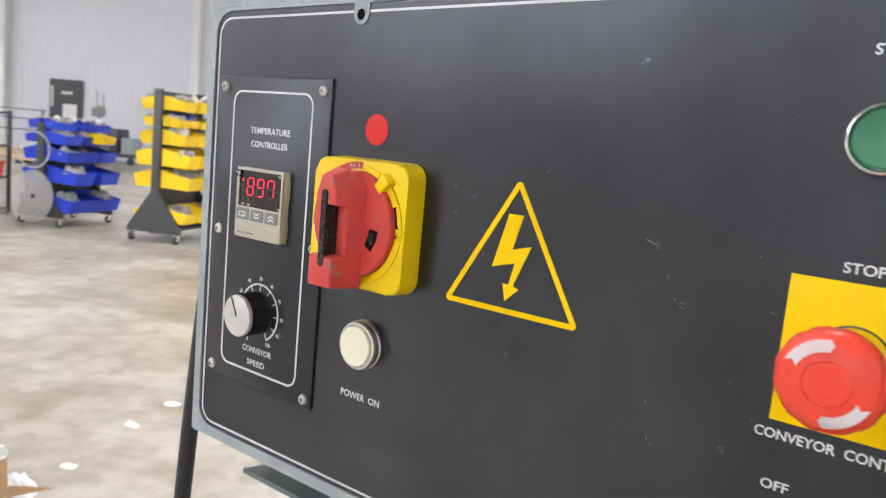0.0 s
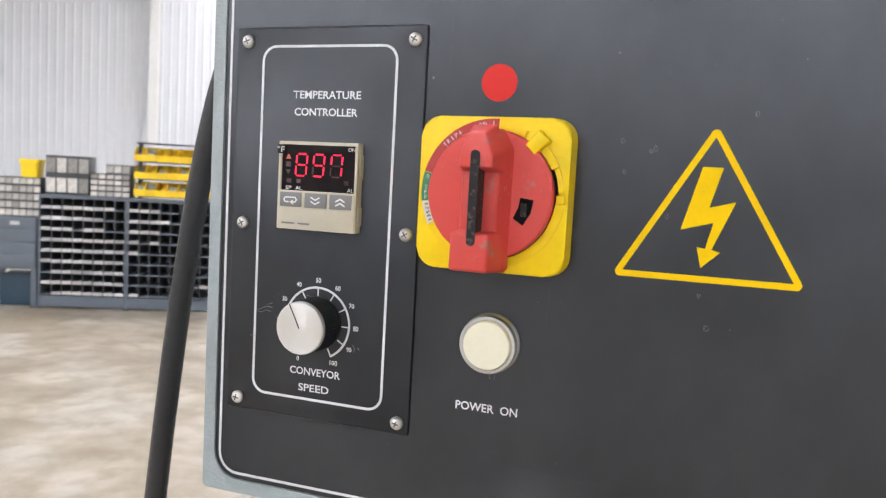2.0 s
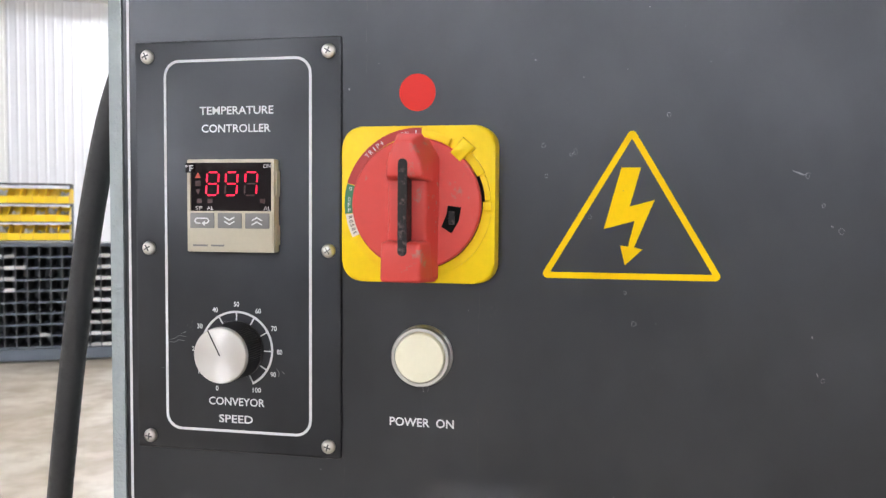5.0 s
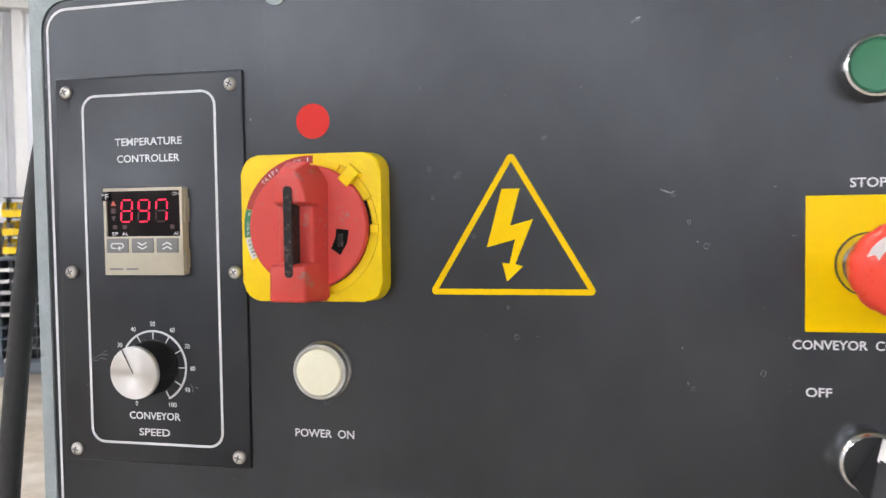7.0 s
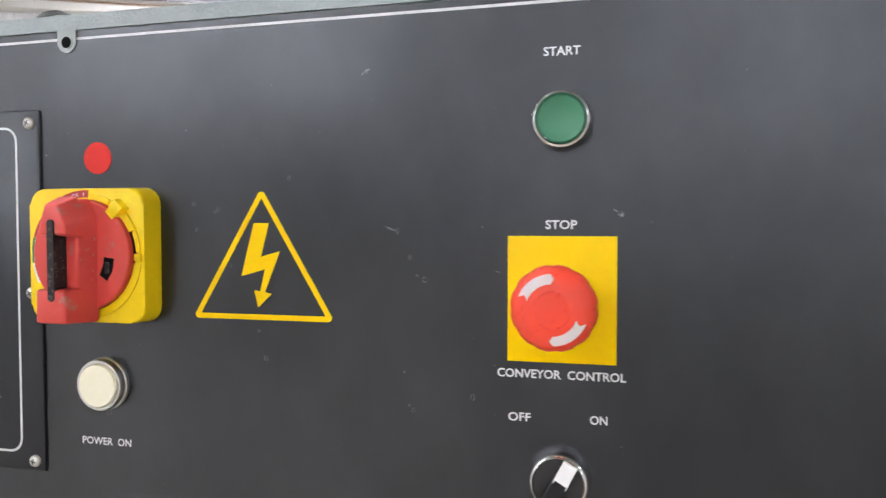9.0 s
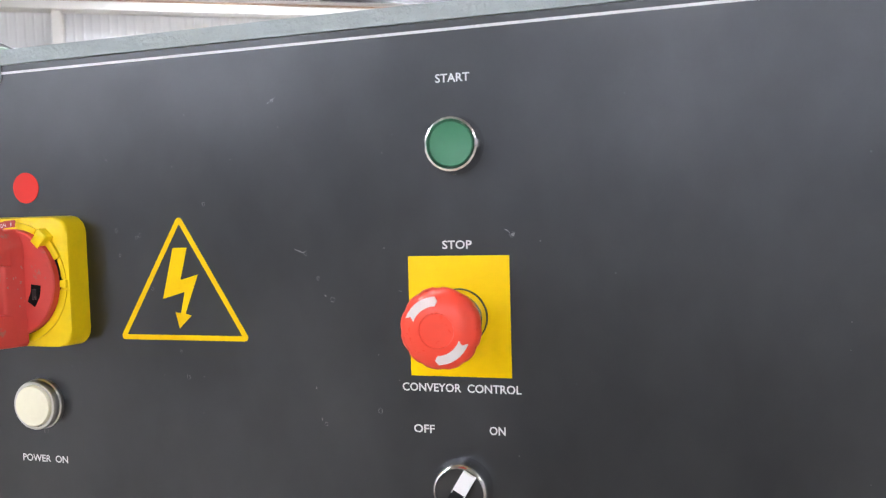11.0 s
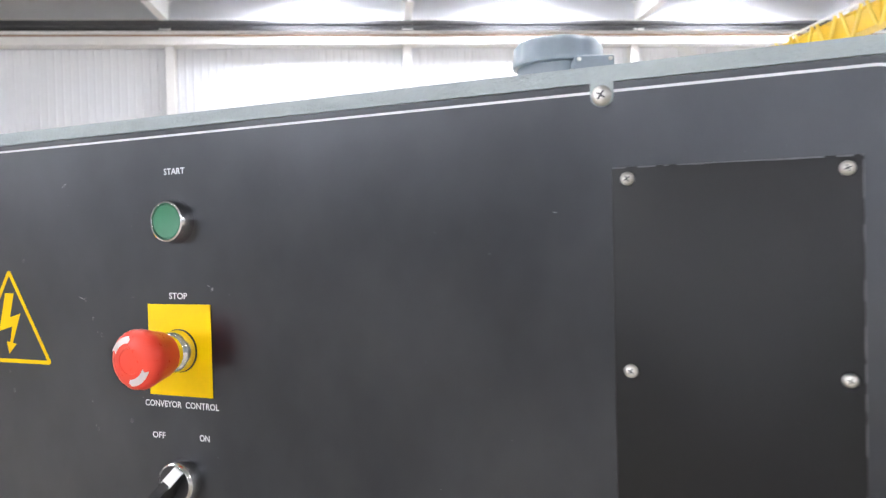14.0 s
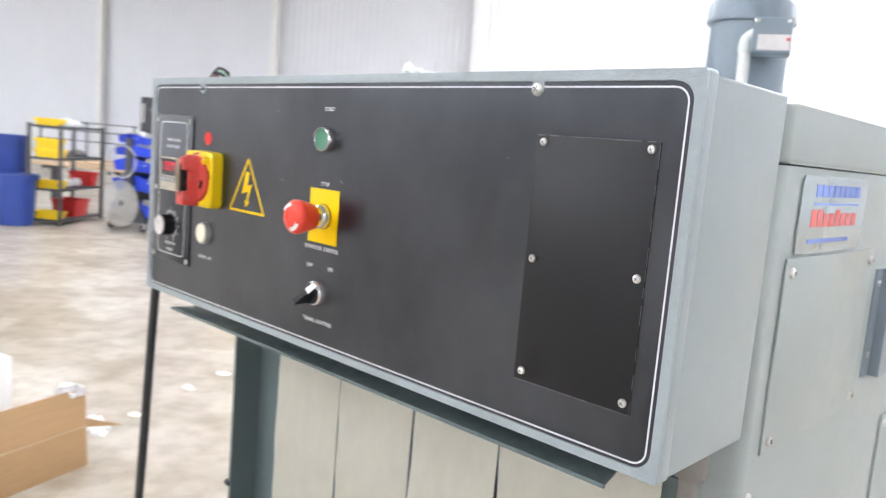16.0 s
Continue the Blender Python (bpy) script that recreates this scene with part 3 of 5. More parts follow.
part("header", box(-0.4, 0.358, 0.2, 0.222, 0.985, 1.322), GREEN_GREY, tunnel)
part("rear_wall", box(-0.4, 0.358, 1.34, 1.37, 0.5, 1.32), GREY_SMOOTH, tunnel)
part("conveyor_bed", box(-0.4, 0.358, 0.0, 1.34, 0.54, 0.58, bev=0.004), DARK_STEEL, tunnel)
for sx, xo in ((1, -0.441), (-1, 0.402)):
    bm = box(xo, xo + sx * 0.005, 0.138, 0.196, 0.54, 1.0)
    bx(bm, xo + sx * 0.005, xo + sx * 0.092, 0.188, 0.193, 0.54, 1.0)
    part("post", bm, GREEN_GREY, tunnel, "dark green-grey angle post")
    for y in (0.166, 1.32):
        part("leg", box(xo + sx * 0.002, xo + sx * 0.05, y - 0.025, y + 0.025, F + 0.05, 0.54), GREEN_GREY, tunnel)
        part("foot", lathe([(0.035, 0.0), (0.035, 0.012), (0.012, 0.02), (0.012, 0.05)], 16, (xo + sx * 0.026, y, F), "z"), DARK_STEEL, tunnel)
part("bolt", lathe([(0.006, 0), (0.006, 0.01), (0, 0.012)], 8, (-0.449, 0.14, 0.714), "x"), BLACK_PLASTIC, tunnel)
part("bolt", lathe([(0.006, 0), (0.006, 0.008), (0, 0.01)], 8, (-0.451, 0.15, 0.985), "x"), BLACK_PLASTIC, tunnel)

# drip tray under the control box
bm = prism([(-0.446, 0.024), (0.356, 0.010), (0.332, 0.1), (0.332, 0.17), (-0.41, 0.17)], 0, 0.002)
for q in bm.verts:
    q.co = (q.co.x, q.co.z, 1.040 + q.co.y)
prism([(-0.446, 1.0385), (0.356, 1.0385), (0.356, 1.0425), (-0.446, 1.0425)], 0.0, 0.0025, bm)
for q in list(bm.verts)[-8:]:
    q.co.y += 0.023 - (q.co.x + 0.446) * 0.0175
for q in bm.verts:
    q.co.z += (q.co.x + 0.446) * 0.014 - 0.004
part("tray", bm, GREEN_GREY, tunnel, "folded sheet-metal ledge")

# strip curtain
random.seed(4)
edges = [-0.365, -0.2, -0.042, 0.112, 0.268, 0.33]
for a, b in zip(edges, edges[1:]):
    bm = bmesh.new()
    nx, nz = 16, 18
    ph, lean = random.uniform(0, 6), random.uniform(-0.004, 0.004)
    grid = []
    for j in range(nz + 1):
        row = []
        t = j / nz
        for i in range(nx + 1):
            s = i / nx
            x = a + 0.0006 + (b - a - 0.0012) * s + 0.0025 * math.sin(5 * t + ph + a) * t + (0.0014 * math.sin(11 * t + ph) + 0.001 * math.sin(23 * t)) * (1 - s) ** 3
            y = 0.176 + 0.005 * t * math.sin(3.1 * s + ph) + lean * t + 0.004 * math.sin(7 * t + ph + 2 * s) * t + 0.0012 * math.sin(17 * s + 3 * t + ph)
            row.append(bm.verts.new((x, y, 1.02 - 0.41 * t)))
        grid.append(row)
    for j in range(nz):
        for i in range(nx):
            bm.faces.new((grid[j][i], grid[j][i + 1], grid[j + 1][i + 1], grid[j + 1][i]))
    bmesh.ops.solidify(bm, geom=bm.faces[:], thickness=0.0018)
    part("curtain_strip", bm, CURTAIN, tunnel, "cream heat-proof fabric strip, hanging", 60)


# screws: pan head facing -y; a raised dark cross paints the recess's shade
def screw_mesh(r):
    bm = lathe([(r, 0.0), (r, -0.25 * r), (r * 0.86, -0.5 * r), (r * 0.5, -0.68 * r), (0, -0.74 * r)], 20)
    return bm


def cross_mesh(r):
    bm = box(-r * 0.5, r * 0.5, -0.765 * r, -0.55 * r, -r * 0.1, r * 0.1)
    bx(bm, -r * 0.1, r * 0.1, -0.762 * r, -0.55 * r, -r * 0.5, r * 0.5)
    return bm


screw_src = {}


def screw(x, y, z, r, parent, turn=0.0, rz=0.0):
    key = r
    m = pose(x, y, z, 0, 0, rz) @ pose(0, 0, 0, 0, turn, 0)
    if key not in screw_src:
        ob = part("screw", screw_mesh(r), SCREW, parent, "zinc-plated cross-head screw")
        ob.matrix_basis = m
        c = part("cross_recess", cross_mesh(r), DARK_STEEL, ob)
        screw_src[key] = (ob, c)
        return ob
    ob = share("screw", screw_src[key][0], m, parent)
    ob["label"] = "zinc-plated cross-head screw"
    share("cross_recess", screw_src[key][1], Matrix(), ob)
    return ob


# side covers of the tunnel
def side_cover(y0, y1, z0, z1, skew=0.0):
    bm = box(0.4062, 0.4092, y0, y1, z0, z1, bev=0.001)
    ob = part("side_cover", bm, GREY_SMOOTH, tunnel, "screwed sheet-metal cover")
    for y in (y0 + 0.014, y1 - 0.014):
        for z in (z0 + 0.014, z1 - 0.014):
            screw(0.4092, y, z, 0.0055, ob, random.uniform(0, 90), 90)
    return ob


side_cover(0.217, 0.511, 1.042, 1.243)
side_cover(0.690, 1.10, 0.70, 0.990)
for y, z in ((1.30, 1.23), (1.40, 0.73), (1.25, 0.66), (0.205, 1.0), (0.21, 0.93)):
    screw(0.406, y, z, 0.0055, tunnel, random.uniform(0, 90), 90)
bm = box(0.4062, 0.422, 0.570, 0.573, 1.07, 1.214)
bx(bm, 0.4195, 0.422, 0.573, 0.65, 1.07, 1.214)
bx(bm, 0.4062, 0.4085, 0.545, 0.570, 1.07, 1.214)
pull = part("pull_handle", bm, MOTOR, tunnel, "blue-grey folded steel pull channel")
for z in (1.195, 1.10):
    screw(0.4085, 0.557, z, 0.004, pull, 10, 90)
plate = part("maker_plate", prism(rounded(0.233, 0.446, 1.2465, 1.3255, 0.006), 0, 0.0015), FOIL, tunnel, "silver name plate with blue and red bands")
plate.matrix_basis = pose(0.4082, 0, 0, 0, 0, 90)
for k in range(8):
    part("blue_bar", box(0.272 + 0.0185 * k, 0.2875 + 0.0185 * k, -0.0004, 0.0, 1.3045, 1.317), BLUE_PRINT, plate)
    part("red_bar", box(0.266 + 0.019 * k, 0.281 + 0.019 * k, -0.0004, 0.0, 1.2735, 1.2875 + 0.004 * (k in (0, 1, 4))), RED_PRINT2, plate)
part("blue_line", box(0.27, 0.42, -0.0004, 0.0, 1.296, 1.298), BLUE_PRINT, plate)
part("blue_line", box(0.264, 0.395, -0.0004, 0.0, 1.2565, 1.261), BLUE_PRINT, plate)

# ---- blower motor on the tunnel ----
motor = thing("electric_motor", pose(-0.035, 1.09, 1.390) @ Matrix.Diagonal((1, 1, 0.925, 1)), "blue-grey electric motor standing upright on the lid", "motor")
part("body", lathe([(0.095, 0), (0.095, 0.012), (0.0805, 0.016), (0.0805, 0.258), (0.072, 0.265)], 48, (0, 0, 0), "z"), MOTOR, motor)
part("fan_cover", lathe([(0.081, 0.259), (0.0895, 0.261), (0.0905, 0.266), (0.0893, 0.271), (0.088, 0.300), (0.079, 0.312), (0.05, 0.3145), (0, 0.3145)], 64, (0, 0, 0), "z", wob=lambda i, k: 1 - 0.03 * (k % 8 in (0, 1)) * (i in (3, 4, 5))), MOTOR, motor, "ribbed fan cover")
jb = part("junction_box", box(-0.029, 0.043, 0.0, 0.062, 0.178, 0.252, bev=0.005), MOTOR, motor)
jb.matrix_basis = pose(0.0905, -0.124, 0, 0, 0, 20)
part("type_label", box(-0.018, 0.041, -0.0022, -0.0001, 0.184, 0.216), LABEL, jb, "pale printed type label")
part("red_mark", box(0.034, 0.0395, -0.003, -0.0023, 0.203, 0.209), RED_PRINT2, jb)
for x, z in ((-0.021, 0.244), (0.035, 0.244)):
    part("screw_head", lathe([(0.004, 0.0), (0.0036, -0.0025), (0, -0.003)], 12, (x, 0, z)), SCREW, jb)
part("elbow", tube([(0.068, -0.1, 0.22), (0.056, -0.102, 0.221), (0.042, -0.104, 0.209), (0.04, -0.104, 0.182)], 0.0135, 12), ZINC, motor, "zinc conduit elbow")
part("conduit", tube([(0.04, -0.104, 0.184), (0.041, -0.103, 0.09), (0.043, -0.102, 0.0)], 0.0115, 12), WHITE_STEEL, motor, "pale plastic conduit")

# ---- control box ----
control = thing("control_box", pose(0, 0, 1.068), "grey hammered-paint control box with a black front", "control box")
control.matrix_world = pose(0, 0, 0)
XL, XR, ZB, ZT = -0.4805, 0.4092, 1.0674, 1.3920
part("housing", box(XL + 0.001, XR - 0.0003, 0.012, 0.161, ZB + 0.002, ZT - 0.0035, bev=0.003, seg=3), GREY, control)
part("front_pan", box(XL, XR, 0.0, 0.018, ZB, ZT, bev=0.0035, seg=3), GREY_RIM, control, "shallow front pan with rounded edges")
bm = band(rounded(XL + 0.0005, XR - 0.0005, ZB + 0.0005, ZT - 0.0005, 0.0035), rounded(-0.4724, 0.4004, 1.0758, 1.3826, 0.016), -0.0022, 0.004)
bmesh.ops.bevel(bm, geom=[e for e in bm.edges if all(q.co.y < 0 for q in e.verts) and len(e.link_faces) == 2 and e.calc_face_angle(0) > 1], offset=0.0015, segments=2, affect="EDGES", profile=0.5)
part("front_rim", bm, GREY_RIM, control, "worn grey rim round the front")
face = part("front_panel", prism(rounded(-0.4720, 0.4000, 1.0762, 1.3822, 0.0156), -0.0012, 0.0), BLACK, control, "matt black front panel with scuffs")


def outline(x0, x1, z0, z1, r, w, y, parent, name="border_line"):
    return part(name, band(rounded(x0, x1, z0, z1, r), rounded(x0 + w, x1 - w, z0 + w, z1 - w, r - w), y - 0.0001, y + 0.0003), WHITE_INK, parent, "white printed line")


Y1 = -0.0013
outline(-0.4697, 0.3968, 1.0787, 1.3784, 0.0128, 0.0015, Y1, control)
for x, hole in ((-0.3292, True), (0.2535, False)):
    pts = [(x - 0.0063, 1.3835)] + [(x + 0.0063 * math.cos(a), 1.3760 + 0.0063 * math.sin(a)) for a in [math.pi + math.pi * k / 14 for k in range(15)]] + [(x + 0.0063, 1.3835)]
    tab = part("tab", prism(pts, -0.0021, -0.0011), GREY, control)
    if hole:
        part("hole", lathe([(0.0034, -0.0023), (0.0034, -0.002)], 20, (x, 0, 1.3757)), RECESS, tab, "empty dark screw hole")
        part("collar", band([(x + 0.0042 * math.cos(a), 1.3757 + 0.0042 * math.sin(a)) for a in [2 * math.pi * k / 20 for k in range(20)]], [(x + 0.0034 * math.cos(a), 1.3757 + 0.0034 * math.sin(a)) for a in [2 * math.pi * k / 20 for k in range(20)]], -0.0024, -0.002), GREY, tab)
    else:
        screw(x, -0.0021, 1.3757, 0.0054, tab, 35)
for text, x0, x1, z, h in (("POWER  ON", -0.3232, -0.2898, 1.1408, 0.0045), ("START", -0.0495, -0.0313, 1.3552, 0.0045), ("STOP", -0.0482, -0.0324, 1.2692, 0.0045), ("CONVEYOR  CONTROL", -0.0724, -0.0082, 1.1937, 0.0045),
                           ("OFF", -0.0667, -0.0552, 1.1713, 0.0045), ("ON", -0.0255, -0.0170, 1.1718, 0.0045), ("TUNNEL  CONTROL", -0.0680, -0.0128, 1.1065, 0.0045)):
    words("lettering", text, x0, x1, z, h, Y1 - 0.0001, WHITE_INK, face)
part("red_sticker", lathe([(0.0093, -0.0016), (0.0093, -0.0012)], 40, (-0.3096, 0, 1.3077)), RED_DOT, control, "round red sticker")
OUT = [(-0.2047, 1.2894), (-0.2478, 1.2162), (-0.1616, 1.2162)]
INN = [(-0.2047, 1.2836), (-0.2426, 1.2192), (-0.1668, 1.2192)]


def corners(tri_, r, n=5):
    """A triangle's loop with rounded corners, n + 1 points to a corner."""
    pts = []
    for i in range(3):
        p, a, b = Vector(tri_[i]), Vector(tri_[i - 1]), Vector(tri_[(i + 1) % 3])
        u, w = (a - p).normalized(), (b - p).normalized()
        half = u.angle(w) / 2
        c = p + (u + w).normalized() * r / math.sin(half)
        f0, f1 = p + u * r / math.tan(half) - c, p + w * r / math.tan(half) - c
        for k in range(n + 1):
            d = f0.lerp(f1, k / n)
            pts.append(tuple(c + d.normalized() * r))
    return pts


sign = part("warning_triangle", band(corners(OUT, 0.0022), corners(INN, 0.0002), -0.0015, -0.0011), YELLOW_INK, control, "yellow printed high-voltage triangle")
BOLT = [(1128, 294), (1163, 294), (1144, 364), (1188, 352), (1153, 437), (1168, 441), (1137, 470), (1128, 434), (1142, 436), (1153, 390), (1098, 405)]
part("bolt_symbol", prism([(-0.2045 + (a - 1147) * 0.000262, 1.2880 - (b - 226) * 0.0002665) for a, b in BOLT], -0.0014, -0.0011), YELLOW_INK, sign)

# scuffs, drips and dust on the panel
random.seed(11)
bm = bmesh.new()


def fleck(x, z, w, h, a):
    """An uneven scrape, w long and h wide, at a degrees."""
    k = random.randint(6, 9)
    ca, sa = math.cos(radians(a)), math.sin(radians(a))
    loop = []
    for i in range(k):
        t, q = 2 * math.pi * i / k, random.uniform(0.5, 1.1)
        px, pz = w / 2 * q * math.cos(t), h / 2 * q * math.sin(t)
        loop.append(bm.verts.new((x + px * ca - pz * sa, -0.00150 - 0.00001 * (len(bm.faces) % 20), z + px * sa + pz * ca)))
    bm.faces.new(loop)


def ring_spot(x, z, r):
    """The dried edge of a drop: an uneven, broken ring."""
    k = 11
    y = -0.00150 - 0.00001 * (len(bm.faces) % 20)
    q = [random.uniform(0.75, 1.2) for _ in range(k)]
    wid = [random.uniform(0.00012, 0.0003) for _ in range(k)]
    out = [bm.verts.new((x + r * q[i] * math.cos(2 * math.pi * i / k), y, z + 1.2 * r * q[i] * math.sin(2 * math.pi * i / k))) for i in range(k)]
    inn = [bm.verts.new((x + (r * q[i] - wid[i]) * math.cos(2 * math.pi * i / k), y, z + (1.2 * r * q[i] - wid[i]) * math.sin(2 * math.pi * i / k))) for i in range(k)]
    gap = random.randint(0, k - 1)
    for i in range(k):
        if i != gap:
            j = (i + 1) % k
            bm.faces.new((out[i], out[j], inn[j], inn[i]))


for x, z, r in ((-0.188, 1.2945, 0.0010), (-0.2465, 1.2805, 0.0011), (-0.2312, 1.2775, 0.0011), (-0.2332, 1.2762, 0.0008), (-0.245, 1.266, 0.0009), (-0.224, 1.246, 0.0009), (-0.1262, 1.2658, 0.0012), (-0.119, 1.252, 0.0009),
                (-0.1112, 1.2405, 0.0014), (-0.2025, 1.195, 0.0012), (-0.2068, 1.2098, 0.0008), (-0.1172, 1.1712, 0.0011), (-0.0852, 1.1798, 0.0013), (-0.0112, 1.274, 0.0014), (-0.143, 1.35, 0.0009), (-0.3045, 1.1585, 0.0018)):
    ring_spot(x, z, r)
for x, z, w, h, a in ((-0.1305, 1.2672, 0.0075, 0.0008, -22), (-0.1275, 1.2662, 0.004, 0.0005, -12), (-0.1425, 1.3505, 0.0045, 0.0007, 25), (-0.145, 1.3488, 0.002, 0.0005, 40), (-0.014, 1.2762, 0.0032, 0.0008, -25), (-0.0108, 1.2738, 0.0022, 0.002, 0),
                      (-0.072, 1.245, 0.003, 0.0005, -15), (-0.0805, 1.268, 0.0016, 0.0006, 0), (-0.1222, 1.191, 0.001, 0.002, 10), (-0.1195, 1.1735, 0.0008, 0.0028, 18), (-0.1152, 1.2425, 0.0022, 0.0006, -40), (0.2265, 1.318, 0.004, 0.0008, -15),
                      (0.332, 1.234, 0.0042, 0.0006, 60), (0.326, 1.194, 0.003, 0.0006, 40), (-0.345, 1.31, 0.0014, 0.002, 0), (-0.251, 1.322, 0.0012, 0.0008, 0), (-0.3835, 1.2812, 0.0022, 0.0006, 60), (0.31, 1.205, 0.0035, 0.0005, -50)):
    fleck(x, z, w, h, a)
for _ in range(110):
    x, z, q = random.uniform(-0.46, 0.39), random.uniform(1.08, 1.37), random.uniform(0.0001, 0.0003)
    a = random.uniform(0, 3)
    bm.faces.new([bm.verts.new((x + q * random.uniform(0.6, 1.6) * math.cos(a + i * 1.57), -0.0018, z + q * math.sin(a + i * 1.57))) for i in range(4)])
tagged(part("scuffs", bm, DIRT, control, "pale scuffs and dust specks", 0), kind="stuff")
bm = bmesh.new()
for x, z0, z1 in ((-0.2775, 1.092, 1.212), (-0.3055, 1.083, 1.156), (-0.3475, 1.08, 1.115), (-0.3358, 1.318, 1.368)):
    n = int((z1 - z0) / 0.003)
    rim = []
    for k in range(n + 1):
        e, w = 0.00025 * math.sin(k * 0.9 + x * 50) + random.uniform(-0.0001, 0.0001), random.uniform(0.00006, 0.00026)
        z = z1 - (z1 - z0) * k / n
        rim.append((bm.verts.new((x + e - w, -0.0017, z)), bm.verts.new((x + e + w, -0.0017, z))))
    for p, q in zip(rim, rim[1:]):
        if random.random() < 0.75:
            bm.faces.new((p[0], p[1], q[1], q[0]))
for x, z, w, h, n in ((-0.287, 1.094, 0.012, 0.02, 60), (-0.255, 1.09, 0.014, 0.016, 40), (-0.431, 1.187, 0.008, 0.003, 18), (0.3, 1.105, 0.03, 0.01, 60), (0.36, 1.11, 0.012, 0.008, 30), (-0.27, 1.2, 0.003, 0.006, 16)):
    for _ in range(n):
        px, pz, q = random.gauss(x, w / 2), random.gauss(z, h / 2), random.uniform(0.0001, 0.00035)
        y = -0.0036 if px < -0.3487 else -0.0018
        if pz > 1.079:
            bm.faces.new([bm.verts.new((px + q * random.uniform(0.5, 1.5) * math.cos(i * 1.57), y, pz + q * 2 * math.sin(i * 1.57))) for i in range(4)])
tagged(part("dust_film", bm, SMUDGE, control, "faint dried drips and dust smudges", 0), kind="stuff")
for x0, x1, z0, z1 in ((0.262, 0.386, 1.084, 1.1195), (-0.31, -0.235, 1.082, 1.112), (0.378, 0.394, 1.085, 1.18)):
    bm = bmesh.new()
    bm.faces.new([bm.verts.new((x, -0.0016, z)) for x, z in ((x0, z0), (x1, z0), (x1, z1), (x0, z1))])
    part("rinse_haze", bm, HAZE, control, "faint dried rinse haze", 0)

# screwed-on plates of the control box
PL = part("controller_plate", prism(rounded(-0.4645, -0.3487, 1.1192, 1.3372, 0.0016, 2), -0.0032, -0.0011, bev=0.0014), BLACK_PLATE, control, "black textured plate held by screws")
outline(-0.4470, -0.3645, 1.1302, 1.3272, 0.0088, 0.0014, -0.0033, PL)
for x in (-0.4562, -0.3553):
    for z in (1.3292, 1.2277, 1.1260):
        screw(x, -0.0032, z, 0.0037, PL, random.uniform(0, 90))
for text, x0, x1, z in (("TEMPERATURE", -0.4265, -0.3852, 1.3003), ("CONTROLLER", -0.4254, -0.3868, 1.2910), ("CONVEYOR", -0.4222, -0.3905, 1.1468), ("SPEED", -0.4164, -0.3972, 1.1375)):
    words("lettering", text, x0, x1, z, 0.0043, -0.00335, WHITE_INK, PL)
KX, KZ = -0.4062, 1.1748


def spoke(deg, r):
    return KX + r * math.cos(radians(deg)), KZ + r * math.sin(radians(deg))


ang = [90 + 152 - 30.4 * k for k in range(11)]
dial = part("dial_scale", strip([spoke(a, 0.0199) for a in [ang[10] + 3.04 * k for k in range(81)]], 0.0012, -0.0034, -0.0031), WHITE_INK, PL, "white printed dial scale")
for k, a in enumerate(ang):
    part("tick", strip([spoke(a, 0.0199), spoke(a, 0.0156)], 0.0007, -0.00342, -0.0031), WHITE_INK, dial)
    x, z = spoke(a, 0.0240)
    w = 0.00155 * len(str(k * 10))
    words("numeral", str(k * 10), x - w / 2, x + w / 2, z, 0.0027, -0.00335, WHITE_INK, dial)
for pts in (((-0.4455, 1.1782), (-0.4425, 1.1792), (-0.4390, 1.1810), (-0.4352, 1.1806)), ((-0.4452, 1.1776), (-0.4420, 1.1772), (-0.4395, 1.1788), (-0.4362, 1.1782)), ((-0.4378, 1.1822), (-0.4352, 1.1832)), ((-0.4142, 1.1890), (-0.4118, 1.1898), (-0.4096, 1.1888)),
            ((-0.3838, 1.1652), (-0.3824, 1.1632), (-0.3828, 1.1612)), ((-0.3806, 1.1640), (-0.3796, 1.1630)), ((-0.4490, 1.1632), (-0.4452, 1.1630))):
    part("scratch", strip(pts, 0.00022, -0.00345, -0.0032), DIRT, PL)
PR = part("blank_plate", prism(rounded(0.2578, 0.3780, 1.1192, 1.3412, 0.001, 2), -0.0022, -0.0011, bev=0.0004), DARK_PLATE, control, "plain black cover plate held by screws")
bm = bmesh.new()
random.seed(17)
for z, y in ((1.3408, -0.0024), (1.1196, -0.0024)):
    x = 0.2585
    while x < 0.377:
        w = random.uniform(0.002, 0.012)
        bx(bm, x, min(0.3775, x + w), y, y + 0.0004, z - random.uniform(0.0002, 0.0006), z + 0.0003)
        x += w + random.uniform(0, 0.006) * (random.random() < 0.5)
z = 1.121
while z < 1.339:
    h = random.uniform(0.003, 0.02)
    bx(bm, 0.3774, 0.3779, -0.0024, -0.0020, z, min(1.34, z + h))
    z += h + random.uniform(0.002, 0.02)
tagged(part("worn_edge", bm, EDGE_WEAR, PR, "worn pale edge", 0), kind="stuff")
for x in (0.2663, 0.3708):
    for z in (1.3347, 1.2317, 1.1285):
        screw(x, -0.0022, z, 0.0037, PR, random.uniform(0, 90))


# ---- speed knob ----
knob = thing("speed_knob", pose(KX, -0.0032, KZ), "black fluted knob with a spun aluminium face", "knob")
part("skirt", lathe([(0.0152, 0), (0.0151, -0.0012), (0.0149, -0.0018), (0.0146, -0.016), (0.0143, -0.0168)], 156, wob=lambda i, k: 1 - 0.045 * (k % 2) * (i in (2, 3))), BLACK_PLASTIC, knob)
cap = part("face", lathe([(0.0143, -0.0165), (0.0143, -0.0186), (0.0138, -0.0192), (0.0003, -0.0192), (0, -0.0192)], 96), SPUN, knob, "spun aluminium face", 30)
